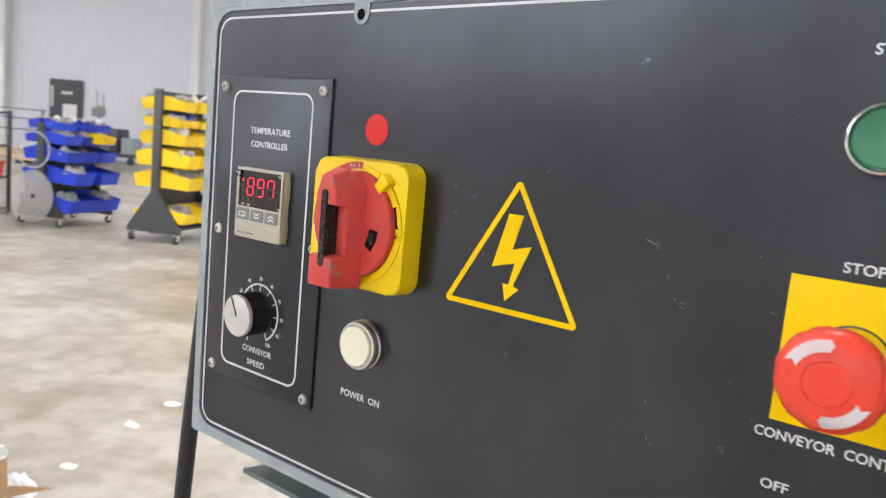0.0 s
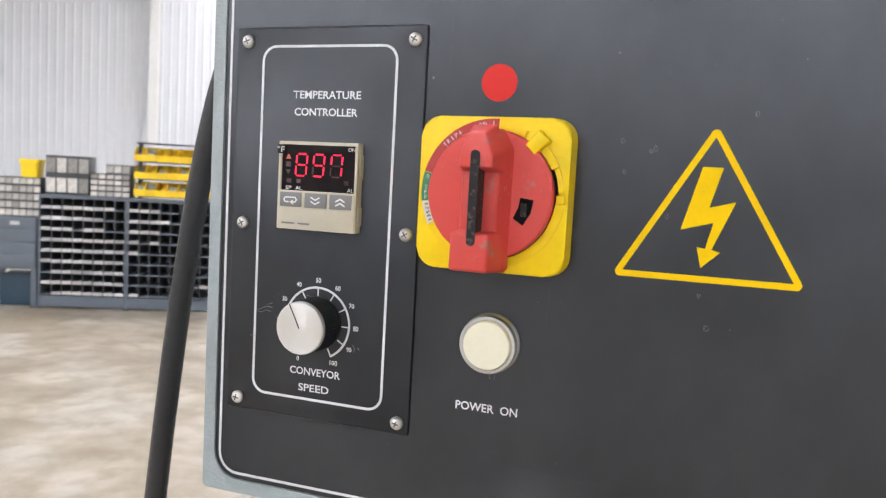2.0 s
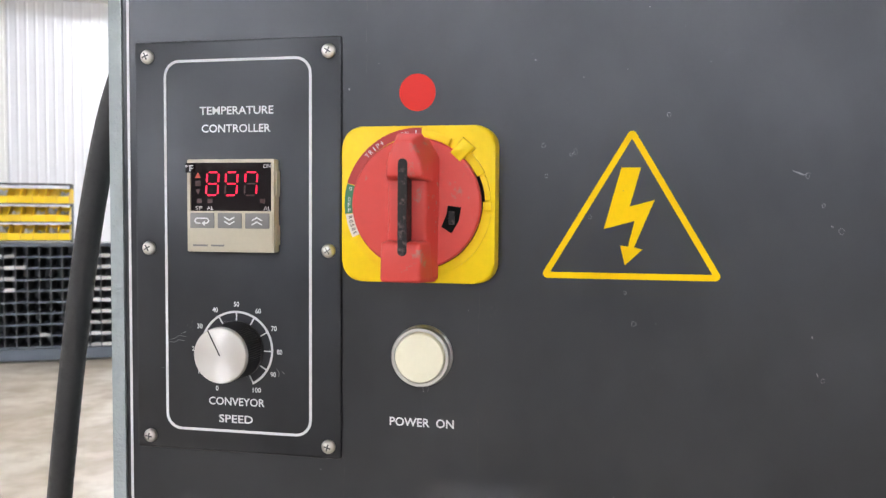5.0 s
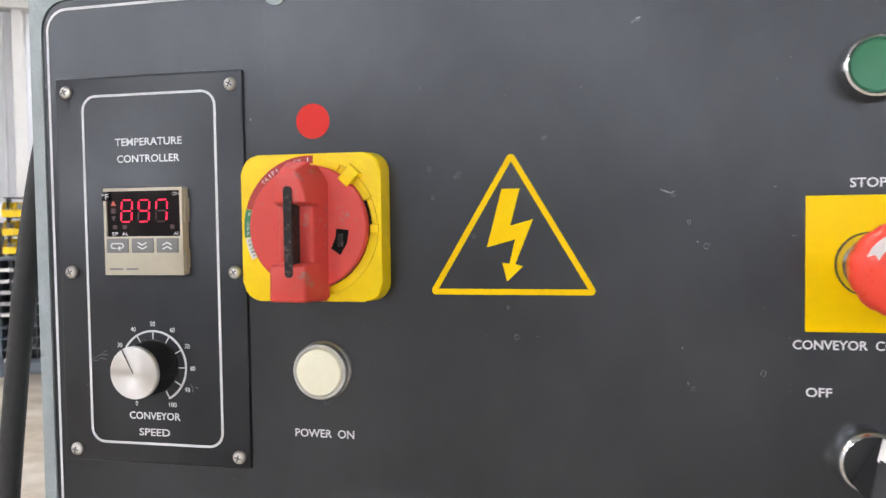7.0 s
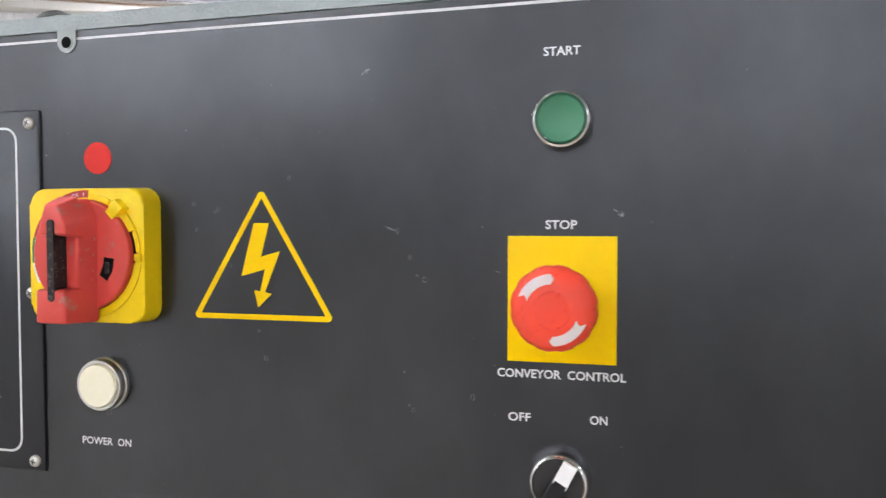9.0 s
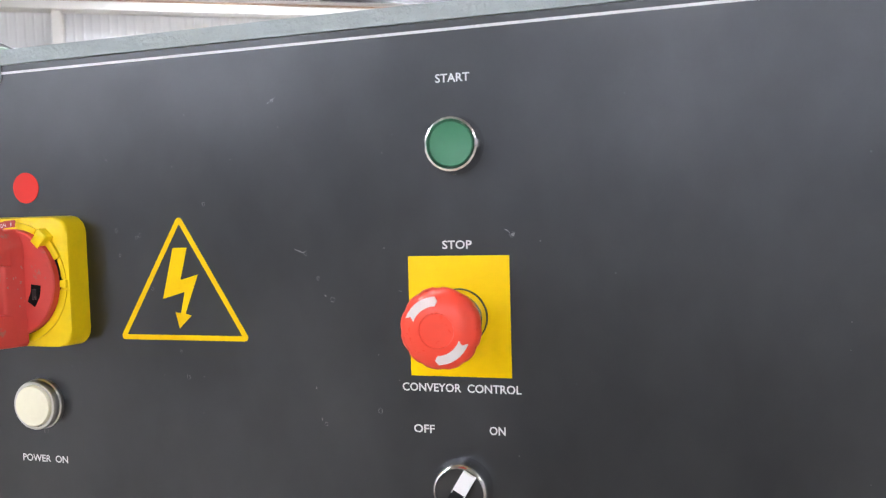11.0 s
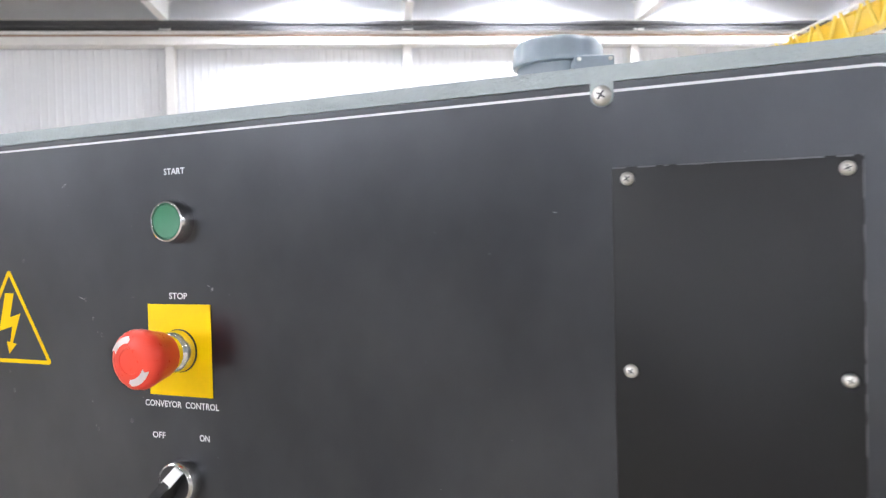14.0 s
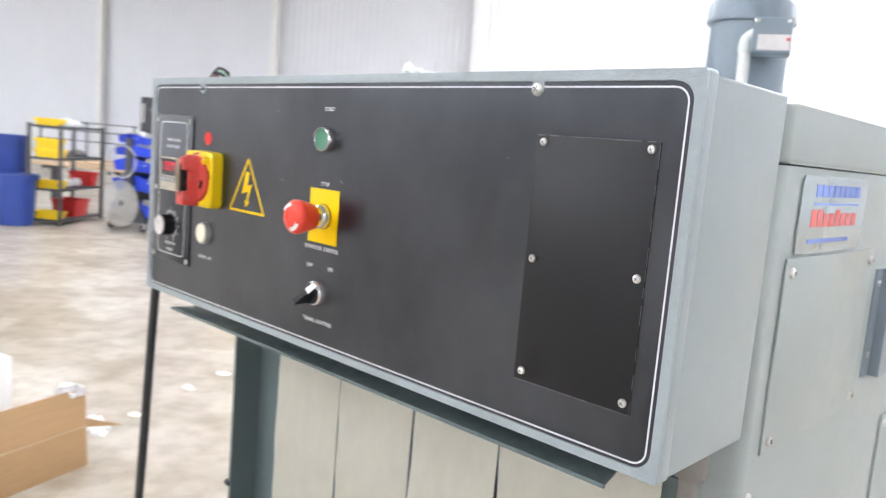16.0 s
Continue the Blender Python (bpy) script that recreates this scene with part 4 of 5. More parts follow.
part("pointer", strip([(0.0, 0.0), (0.014 * math.cos(radians(117)), 0.014 * math.sin(radians(117)))], 0.0003, -0.0197, -0.0192), BLACK_PLASTIC, cap, "black pointer line")

# ---- temperature controller ----
CX, CZ = -0.4305, 1.2745
ctl = thing("temperature_controller", pose(CX, -0.0032, CZ), "beige temperature controller with red digits lit", "controller")


def C(px, py):
    """Place on the controller's front in metres from its top left corner."""
    return (px - 218) * 0.0001404, -(py - 490) * 0.0001315


def crect(a, b, c, d, y0, y1, bev=0.0):
    x0, z1 = C(a, b)
    x1, z0 = C(c, d)
    return box(x0, x1, y0, y1, z0, z1, bev=bev)


bm = band([(x, z) for x, z in rounded(0, 0.048, -0.048, 0, 0.0008, 2)], [C(*q) for q in ((549, 506), (549, 504), (549, 503), (230, 503), (229, 503), (229, 504), (229, 692), (229, 693), (230, 693), (548, 693), (549, 693), (549, 692))], -0.0062, 0.0)
part("bezel", bm, BEIGE, ctl, smooth=20)
part("lower_panel", crect(221, 694, 556, 852, -0.0066, -0.001, 0.0004), BEIGE, ctl)
part("side_clip", box(0.048, 0.0487, -0.004, 0, -0.019, -0.006), BEIGE, ctl)
part("side_clip", box(0.048, 0.0487, -0.004, 0, -0.044, -0.034), BEIGE, ctl)
win = part("display_window", crect(228, 502, 550, 694, -0.0050, -0.002), SCREEN, ctl, "dark display window")
SEGS = {"a": ((0.2, 1), (0.8, 1)), "b": ((1, 0.9), (1, 0.6)), "c": ((1, 0.4), (1, 0.1)), "d": ((0.2, 0), (0.8, 0)), "e": ((0, 0.4), (0, 0.1)), "f": ((0, 0.9), (0, 0.6)), "g": ((0.2, 0.5), (0.8, 0.5))}
for digit, lit, px in (("8", "abcdefg", 289), ("9", "abcdfg", 364), ("7", "abcf", 441)):
    for s, ((ax, az), (bx3, bz)) in SEGS.items():
        pts = []
        for fx, fz in ((ax, az), (bx3, bz)):
            x, z = C(px + 46 * fx + 6 * fz, 631 - 90 * fz)
            pts.append((x, z))
        on = s in lit
        part("segment", strip(pts, 0.00078, -0.0053 if on else -0.0052, -0.005), SEG_ON if on else SEG_OFF, win)
for py, kind in ((553, 0), (585, 1), (617, 2)):
    x, z = C(257, py)
    tri3 = [(x - 0.0015, z - 0.0013), (x + 0.0015, z - 0.0013), (x, z + 0.0015)] if kind == 0 else [(x - 0.0014, z - 0.0014), (x + 0.0014, z - 0.0014), (x + 0.0014, z + 0.0014), (x - 0.0014, z + 0.0014)] if kind == 1 else [(x - 0.0013, z + 0.0013), (x + 0.0013, z + 0.0013), (x, z - 0.0013)]
    part("indicator", prism(tri3, -0.0053, -0.005), LED_DIM if kind < 1 else SEG_OFF, win)
for px in (262, 305, 512):
    part("indicator", crect(px - 9, 645, px + 9, 662, -0.0053, -0.005), SEG_OFF, win)
for text, a, b, py in (("ON", 515, 544, 517), ("SP", 247, 274, 682), ("AL", 292, 320, 682), ("AL", 516, 543, 682)):
    (x0, z), (x1, _) = C(a, py), C(b, py)
    words("lettering", text, x0, x1, z, 0.002, -0.0051, WHITE_INK, win, bold=0.0)
part("unit_tab", crect(212, 505, 242, 542, -0.0064, -0.005), SCREEN, ctl)
(x0, z), (x1, _) = C(212, 525), C(244, 525)
words("lettering", "°F", x0, x1, z, 0.0034, -0.0066, WHITE_INK, ctl, bold=0.0)
for i, (a, b) in enumerate(((232, 327), (342, 436), (450, 543))):
    key = part("key", crect(a, 701, b, 761, -0.0072, -0.006, 0.0003), KEY_GREY, ctl, "grey membrane key")
    cx, cz = C((a + b) / 2, 732)
    if i == 0:
        part("key_symbol", strip([(cx - 0.001, cz - 0.0013), (cx - 0.003, cz - 0.0012), (cx - 0.004, cz), (cx - 0.003, cz + 0.0013), (cx + 0.003, cz + 0.0013), (cx + 0.004, cz), (cx + 0.003, cz - 0.0012), (cx + 0.0012, cz - 0.0013)], 0.0007, -0.00735, -0.0071), WHITE_INK, key)
        part("key_symbol", prism([(cx - 0.0002, cz - 0.0013), (cx + 0.0018, cz + 0.0001), (cx + 0.0018, cz - 0.0027)], -0.0074, -0.0071), WHITE_INK, key)
    else:
        s = -1 if i == 1 else 1
        for d in (-0.0011, 0.0011):
            part("key_symbol", strip([(cx - 0.0025, cz + d - s * 0.0007), (cx, cz + d + s * 0.0007), (cx + 0.0025, cz + d - s * 0.0007)], 0.0007, -0.00735, -0.0071), WHITE_INK, key)
for a, b in ((242, 300), (314, 366)):
    part("maker_mark", crect(a, 826, b, 833, -0.0068, -0.0065), KEY_GREY, ctl)

# ---- main isolator switch ----
iso = thing("isolator_switch", pose(-0.3058, -0.0012, 1.2518), "red rotary isolator handle on a yellow square plate", "switch")


def taper(loop_a, ya, loop_b, yb, bm=None):
    bm = bm or bmesh.new()
    A = [bm.verts.new((x, ya, z)) for x, z in loop_a]
    B = [bm.verts.new((x, yb, z)) for x, z in loop_b]
    for i in range(len(A)):
        j = (i + 1) % len(A)
        bm.faces.new((A[i], A[j], B[j], B[i]))
    bm.faces.new(A)
    f = bm.faces.new(B[::-1])
    return bm, f


bm, f = taper(rounded(-0.0388, 0.0376, -0.0390, 0.0384, 0.010), 0.0, rounded(-0.0381, 0.0375, -0.0381, 0.0375, 0.0095), -0.0155)
bmesh.ops.bevel(bm, geom=list(f.edges), offset=0.0016, segments=3, affect="EDGES", profile=0.5)
part("plate", bm, YELLOW, iso, "yellow moulded plate")


def arc(r0, r1, a0, a1, n=24):
    aa = [radians(a0 + (a1 - a0) * k / n) for k in range(n + 1)]
    return [(r1 * math.cos(a), r1 * math.sin(a)) for a in aa] + [(r0 * math.cos(a), r0 * math.sin(a)) for a in reversed(aa)]


part("ring", prism(arc(0.0318, 0.0358, 24, 60), -0.0172, -0.0152, bev=0.0003), YELLOW, iso)
part("ring", prism(arc(0.0318, 0.0352, 62, 86), -0.0166, -0.0152, bev=0.0003), YELLOW, iso)
part("ring", prism(arc(0.0318, 0.0362, 210, 352), -0.0164, -0.0152), YELLOW, iso)
part("legend_arc", prism(arc(0.0325, 0.0366, 87, 164), -0.0159, -0.0153), RED_PRINT, iso, "dark red legend arc")
part("legend_arc", prism(arc(0.0325, 0.0366, 164.5, 188), -0.0159, -0.0153), GREEN_PRINT, iso, "green legend arc")
part("legend_arc", prism(arc(0.0325, 0.0364, 188.5, 207), -0.0160, -0.0153), WHITE_STICKER, iso, "white legend arc")


def arc_text(text, a_mid, step, h, material, inward=False, tilt=None):
    """Letters along the legend ring, with their feet or heads towards its middle."""
    k = len(text)
    for i, ch in enumerate(text):
        if ch == " ":
            continue
        a = a_mid + step * ((k - 1) / 2 - i) * (-1 if inward else 1)
        x, z = 0.0342 * math.cos(radians(a)), 0.0342 * math.sin(radians(a))
        w = h * (0.25 if ch in "Il" else 0.7)
        words("legend_letter", ch, x - w / 2, x + w / 2, z, h, -0.01625, material, iso, radians((a + 90 if inward else a - 90) if tilt is None else tilt), 0.0)


arc_text("TRIP+", 129, 4.0, 0.0022, WHITE_INK)
arc_text("ON I", 97, 3.8, 0.0022, WHITE_INK)
arc_text("O OFF", 176.5, 4.4, 0.0019, WHITE_INK, True, 4)
arc_text("Reset", 198, 3.3, 0.0019, BLACK_PLASTIC, True)
bm = prism([(-0.003, -0.005), (0.0035, -0.0055), (0.0045, 0.004), (-0.0028, 0.0045)], -0.0215, -0.0155, bev=0.0008)
tab = part("lock_tab", bm, YELLOW, iso, "yellow lock tab")
tab.matrix_basis = pose(0.0222, 0, 0.0262, 0, 40, 0)
part("slot", prism(arc(0.0314, 0.0328, 2, 29, 10), -0.0163, -0.0150), RECESS, iso, "dark slot in the ring")
part("gap", prism(arc(0.0313, 0.0318, 186, 362, 60), -0.0158, -0.0150), RECESS, iso, "dark gap round the disc")
part("ring", prism(arc(0.0330, 0.0356, 3, 23, 8), -0.0164, -0.0152, bev=0.0003), YELLOW, iso)
part("stop_lug", prism(arc(0.0322, 0.0362, -5, 2, 4), -0.0172, -0.0152, bev=0.0003), YELLOW, iso)
disc = part("disc", lathe([(0.0314, -0.0150), (0.0314, -0.0200), (0.0306, -0.0208), (0, -0.0208)], 64), RED, iso, "red turning disc")
part("window", prism([(0.0158, -0.0008), (0.0222, -0.0016), (0.0212, -0.0080), (0.0176, -0.0140), (0.0128, -0.0108), (0.0152, -0.0052)], -0.0211, -0.0206), RECESS, disc, "dark padlock window")
part("window_pin", box(0.0162, 0.0192, -0.0214, -0.0209, -0.0098, -0.0035, bev=0.0002), WORN_BLACK, disc)
def soften(bm, r):
    """Rounds all edges but those round the foot."""
    foot = max(v.co.y for v in bm.verts) - 1e-6
    bmesh.ops.bevel(bm, geom=[e for e in bm.edges if min(v.co.y for v in e.verts) < foot], offset=r, segments=3, affect="EDGES", profile=0.5)


# handle: sloped base, two end blocks and a lower bar between them
bm, f = taper([(-0.0125, -0.0362), (0.0112, -0.0362), (0.0118, 0.022), (0.006, 0.0315), (-0.006, 0.0315), (-0.0125, 0.024)], -0.0200, [(-0.0105, -0.0355), (0.0075, -0.0355), (0.0078, 0.021), (0.0042, 0.0300), (-0.0045, 0.0300), (-0.0105, 0.0225)], -0.0320)
soften(bm, 0.0016)
h = part("handle", bm, RED, iso, "worn red grip")
bm, f = taper([(-0.0112, 0.0102), (0.0104, 0.0102), (0.0102, 0.0205), (0.0050, 0.0325), (-0.0068, 0.0325), (-0.0112, 0.0205)], -0.0290, [(-0.0092, 0.0118), (0.0076, 0.0118), (0.0070, 0.0175), (0.0026, 0.0282), (-0.0052, 0.0282), (-0.0090, 0.0175)], -0.0408)
soften(bm, 0.0012)
part("grip_end", bm, RED, h)
bm, f = taper([(-0.0126, -0.0372), (0.0104, -0.0372), (0.0100, -0.0165), (-0.0122, -0.0165)], -0.0200, [(-0.0118, -0.0360), (0.0070, -0.0360), (0.0070, -0.0178), (-0.0114, -0.0178)], -0.0414)
soften(bm, 0.0016)
part("grip_end", bm, RED, h)
random.seed(9)
bm = bmesh.new()
for _ in range(14):
    z, k, q = random.uniform(-0.016, 0.012), random.uniform(0.1, 0.9), random.uniform(0.0002, 0.0008)
    x, y = 0.0114 - 0.0037 * k + 0.0004, -0.0200 - 0.012 * k - 0.0001
    bm.faces.new([bm.verts.new((x - dx * 0.0037 * 0.06, y - dx * 0.012 * 0.06, z + dz * q)) for dx, dz in ((0, -1), (random.uniform(0.5, 1.5), -0.6), (random.uniform(0.5, 1.6), 1), (0, random.uniform(0.5, 2)))])
tagged(part("grip_scuffs", bm, RED_SCUFF, h, "pale scuffs", 0), kind="stuff")
part("lock_bar", prism(rounded(-0.0034, 0.0008, -0.0240, 0.0200, 0.0020, 4), -0.0418, -0.030), WORN_BLACK, h, "worn black sliding lock bar")

# ---- push buttons ----
power = thing("pilot_light", pose(-0.3060, -0.0012, 1.1755), "cream pilot light in a steel ring", "pilot light")
part("ring", lathe([(0.0155, 0), (0.0155, -0.0022), (0.0148, -0.0030), (0.0148, -0.0042), (0.0151, -0.0048), (0.0150, -0.0064), (0.0145, -0.0074), (0.0130, -0.0074), (0.0127, -0.003)], 56), STEEL_DULL, power)
part("lens", lathe([(0.0126, -0.003), (0.0126, -0.0082), (0.0119, -0.0091), (0, -0.0097)], 48), CREAM_LENS, power, "cream lens, unlit")
start = thing("push_button", pose(-0.0398, -0.0012, 1.3205), "green start push button in a chrome ring", "push button")
part("ring", lathe([(0.0152, 0), (0.0151, -0.0028), (0.0145, -0.0075), (0.0137, -0.0102), (0.0126, -0.0108), (0.0119, -0.0096), (0.0119, -0.003)], 56, wob=lambda i, k: 1 + 0.03 * (k % 28 in (0, 1, 27)) * (i in (1, 2))), CHROME, start)
part("cap", lathe([(0.0116, -0.003), (0.0116, -0.0096), (0.0109, -0.0101), (0.0097, -0.0095), (0, -0.0093)], 48), GREEN_CAP, start, "green cap")

estop = thing("emergency_stop_button", pose(-0.0397, -0.0012, 1.2315), "red mushroom emergency stop on a yellow plate", "emergency stop")
part("legend_plate", box(-0.0274, 0.0268, -0.0008, 0, -0.0316, 0.0320, bev=0.0002), YELLOW_FOIL, estop, "yellow legend plate")
part("collar", lathe([(0.0146, -0.0008), (0.0142, -0.0080), (0.0128, -0.0105), (0.0120, -0.0112), (0.0118, -0.0185)], 48), CHROME, estop, "steel collar")
part("gasket", lathe([(0.0150, -0.0008), (0.0150, -0.0018), (0.0144, -0.002)], 48), BLACK_PLASTIC, estop, "black rubber gasket")
head = part("head", lathe([(0.0118, -0.0165), (0.0146, -0.0175), (0.0158, -0.0205), (0.0172, -0.0275), (0.0190, -0.0340), (0.0199, -0.0385), (0.0191, -0.0418), (0.0170, -0.0440), (0.0130, -0.0462), (0.0085, -0.0468), (0.0082, -0.0462), (0, -0.0464)], 72, wob=lambda i, k: 1 - 0.022 * (k % 6 in (0, 1)) * (i in (4, 5, 6))), RED_HEAD, estop, "red mushroom head")
for a0 in (92, 272):
    bm = bmesh.new()
    n = 10
    row = []
    for k in range(n + 1):
        a = radians(a0 + 60 * k / n)
        row.append([bm.verts.new((r * math.cos(a), y, r * math.sin(a))) for r, y in ((0.0116, -0.0471), (0.0138, -0.04665), (0.0161, -0.0458))])
    for p, q in zip(row, row[1:]):
        for i in range(2):
            bm.faces.new((p[i], p[i + 1], q[i + 1], q[i]))
    tip = bm.verts.new((0.0140 * math.cos(radians(a0 - 6)), -0.04665, 0.0140 * math.sin(radians(a0 - 6))))
    bm.faces.new((row[0][0], row[0][1], tip))
    bm.faces.new((row[0][1], row[0][2], tip))
    for i in (0, 2):
        r, y = ((0.0116, -0.0471), (0.0161, -0.0458))[i // 2]
        tail = bm.verts.new((r * math.cos(radians(a0 + 67)), y, r * math.sin(radians(a0 + 67))))
        bm.faces.new((row[-1][1], row[-1][i], tail))
    bmesh.ops.solidify(bm, geom=bm.faces[:], thickness=0.0002)
    part("arrow", bm, WHITE_ARROW, head, "white turn arrow")

sel = thing("selector_switch", pose(-0.0402, -0.0012, 1.1412), "black two-way selector in a chrome ring", "selector switch")
part("ring", lathe([(0.0160, 0), (0.0158, -0.0030), (0.0148, -0.0078), (0.0140, -0.0100), (0.0130, -0.0106), (0.0124, -0.0096), (0.0124, -0.006)], 56), CHROME, sel)
part("boss", lathe([(0.0124, -0.005), (0.0124, -0.0098), (0.0, -0.0102)], 48), BLACK_PLASTIC, sel)


def blade(side, half, bev=0.0):
    """A wedge from its outline along x and y, half as thick to each side."""
    bm = prism(side, -half, half)
    for q in bm.verts:
        q.co = (q.co.x, q.co.z, q.co.y)
    if bev:
        bmesh.ops.bevel(bm, geom=bm.edges[:], offset=bev, segments=2, affect="EDGES")
    return bm


lev = part("lever", blade([(0.0124, -0.0095), (0.0124, -0.0128), (-0.0104, -0.0325), (-0.0130, -0.0310), (-0.0122, -0.0095)], 0.0036, 0.0005), BLACK_PLASTIC, sel, "black wedge-shaped lever")
lev.matrix_basis = pose(0, 0, 0, 0, -60, 0)
part("pointer", blade([(0.0127, -0.0110), (0.0127, -0.0133), (0.0030, -0.0208), (0.0030, -0.0188)], 0.0037, 0.0002), WHITE_ARROW, lev, "white pointer mark")

# ---- cable, conduit, film on the box ----
cable = tagged(link("power_cable", tube([(-0.474, 0.052, 1.366), (-0.486, 0.05, 1.360), (-0.504, 0.05, 1.335), (-0.520, 0.05, 1.285), (-0.536, 0.05, 1.2), (-0.553, 0.05, 1.07), (-0.567, 0.05, 0.93), (-0.584, 0.05, 0.745), (-0.62, 0.05, 0.4), (-0.66, 0.05, 0.05), (-0.72, 0.06, F + 0.02), (-0.85, 0.12, F + 0.0085), (-1.2, 0.5, F + 0.0085)], 0.0075, 16), RUBBER), "thick black rubber cable hanging beside the box", "cable")
tail = tagged(link("wire_tail", tube([(-0.43, 0.062, 1.386), (-0.412, 0.06, 1.398), (-0.392, 0.058, 1.4085), (-0.372, 0.058, 1.4025)], 0.006, 12), RUBBER), "black sleeved wire end lying on the box", "wire")
part("wire", tube([(-0.384, 0.053, 1.4075), (-0.368, 0.052, 1.4045), (-0.353, 0.056, 1.391)], 0.0019, 8), WIRE_GREEN, tail, "pale green core")
part("wire", tube([(-0.39, 0.048, 1.400), (-0.378, 0.048, 1.398), (-0.366, 0.05, 1.392)], 0.0025, 8), WIRE_RED, tail, "red core")
con = thing("conduit_drop", pose(0.391, 0.098, 0), "grey conduit with a threaded fitting below the box", "conduit")
part("fitting", lathe([(0.014, 1.068), (0.0165, 1.064), (0.0165, 1.052), (0.013, 1.046)], 8, (0, 0, 0), "z"), PVC, con)
part("pipe", lathe([(0.0088, 1.048), (0.0088, F)], 20, (0, 0, 0), "z"), PVC, con)
random.seed(5)
bm = bmesh.new()
bmesh.ops.create_icosphere(bm, subdivisions=4, radius=1)
for v in bm.verts:
    k = 1 + 0.35 * noise.noise(v.co * 2.3) + 0.18 * abs(noise.noise(v.co * 6))
    v.co = (v.co.x * 0.045 * k, v.co.y * 0.035 * k, max(-0.002, v.co.z * 0.04 * k))
film = tagged(link("plastic_film", bm, PLASTIC_BAG, smooth=25), "crumpled clear plastic film lying on the lid", "plastic film")
film.matrix_world = pose(-0.146, 0.23, 1.391)

# the box hangs a trace out of level: its front rises towards one end
for ob in control.children:
    if ob.name.split(".")[0] in ("housing", "front_pan", "front_rim", "front_panel", "border_line"):
        for v in ob.data.vertices:
            v.co.z += (v.co.x + 0.33) * (0.004 + 0.013 * (v.co.z - 1.08))
for ob in control.children:
    if ob.name.split(".")[0] == "tab" and ob.data.vertices[0].co.x > 0:
        ob.location.z = 0.0044

# ---- floor marks and carton near the machine ----
random.seed(21)
# thin uneven pale discs laid on the floor
for x, y, w, h, a in ((-3.2, 1.77, 0.11, 0.08, 20), (-3.08, 1.49, 0.11, 0.06, -10), (-2.84, 1.085, 0.08, 0.06, 30)):
    k = 9
    bm = bmesh.new()
    pts = [(w / 2 * random.uniform(0.7, 1.1) * math.cos(2 * math.pi * i / k), h / 2 * random.uniform(0.7, 1.1) * math.sin(2 * math.pi * i / k)) for i in range(k)]
    prism(pts, 0.0, 0.004, bm)
    for v in bm.verts:
        v.co = (v.co.x, v.co.z, v.co.y)
    ob = link("floor_patch", bm, PATCH)
    ob.matrix_world = pose(x, y, F + 0.0005, 0, 0, a)
    tagged(ob, "pale filler patch on the concrete", "floor patch", "floor patches", "structure")

carton = thing("flattened_carton", pose(-2.41, 0.685, F, 0, -4, 19), "flattened brown cardboard carton standing on edge", "cardboard box")
part("panel", box(-0.004, 0.004, -0.75, 0.0, 0.0, 0.33, bev=0.0015), CARDBOARD, carton)
part("panel", box(-0.014, -0.006, -0.75, -0.01, 0.0, 0.325, bev=0.0015), CARDBOARD, carton)
part("crease", box(0.0042, 0.0056, -0.75, 0.0, 0.165, 0.171), TAPE, carton, "pale crease")
ob = part("flap", prism([(0.0, 0.0), (0.2, -0.05), (0.012, 0.035)], 0, 0.004), CARDBOARD, carton, "torn cardboard flap")
ob.matrix_basis = pose(-0.004, 0.0, 0.16, 0, 0, 90)
foam = tagged(link("foam_block", box(-0.14, 0.14, -0.12, 0.12, 0, 0.4, bev=0.02), FOAM), "white foam packing block on the floor", "foam block")
foam.matrix_world = pose(-2.87, 0.36, F, 0, 0, 19)
for k, (x, y, z, q, tx) in enumerate(((-2.745, 0.86, F + 0.018, 1.0, 0), (-2.436, 0.62, F + 0.326, 0.75, 25))):
    bm = bmesh.new()
    bmesh.ops.create_icosphere(bm, subdivisions=3, radius=0.05)
    for v in bm.verts:
        v.co *= 1 + 0.9 * noise.noise(v.co * 22 + Vector((k * 5, 0, 0))) + 0.4 * noise.noise(v.co * 60)
        v.co = (v.co.x * 1.3, v.co.y * 0.7, max(-0.018, v.co.z * 0.8))
    ob = tagged(link("packing_scrap", bm, FOAM, smooth=20), "crumpled white packing scrap beside the carton" if k == 0 else "crumpled white packing scrap caught on the carton's edge", "packing scrap")
    ob.matrix_world = pose(x, y, z, tx, 0, 30 * k) @ Matrix.Diagonal((q, q, q, 1))


# ---- storage things at the far side of the hall ----
def bin_mesh(w, d, h):
    """Open stacking bin: sloped low front, walls with thickness; front faces -y."""
    bm = bmesh.new()
    t = 0.006
    low = h * 0.72

    def loop(k, z0):
        return [(-w / 2 + k, -d + k, z0), (w / 2 - k, -d + k, z0), (w / 2 - k, -k, z0), (-w / 2 + k, -k, z0)]
    ob_ = [bm.verts.new((x * 0.92, y * 0.92, 0)) for x, y, _ in loop(0, 0)]
    ot = [bm.verts.new((x, y, low if y < -d / 2 else h)) for x, y, _ in loop(0, 0)]
    it = [bm.verts.new((x, y, low if y < -d / 2 else h)) for x, y, _ in loop(t, 0)]
    ib = [bm.verts.new((x * 0.92, y * 0.92, t)) for x, y, _ in loop(t, 0)]
    for A, B in ((ob_, ot), (ot, it), (it, ib)):
        for i in range(4):
            bm.faces.new((A[i], A[(i + 1) % 4], B[(i + 1) % 4], B[i]))
    bm.faces.new(ob_[::-1])
    bm.faces.new(ib)
    return bm


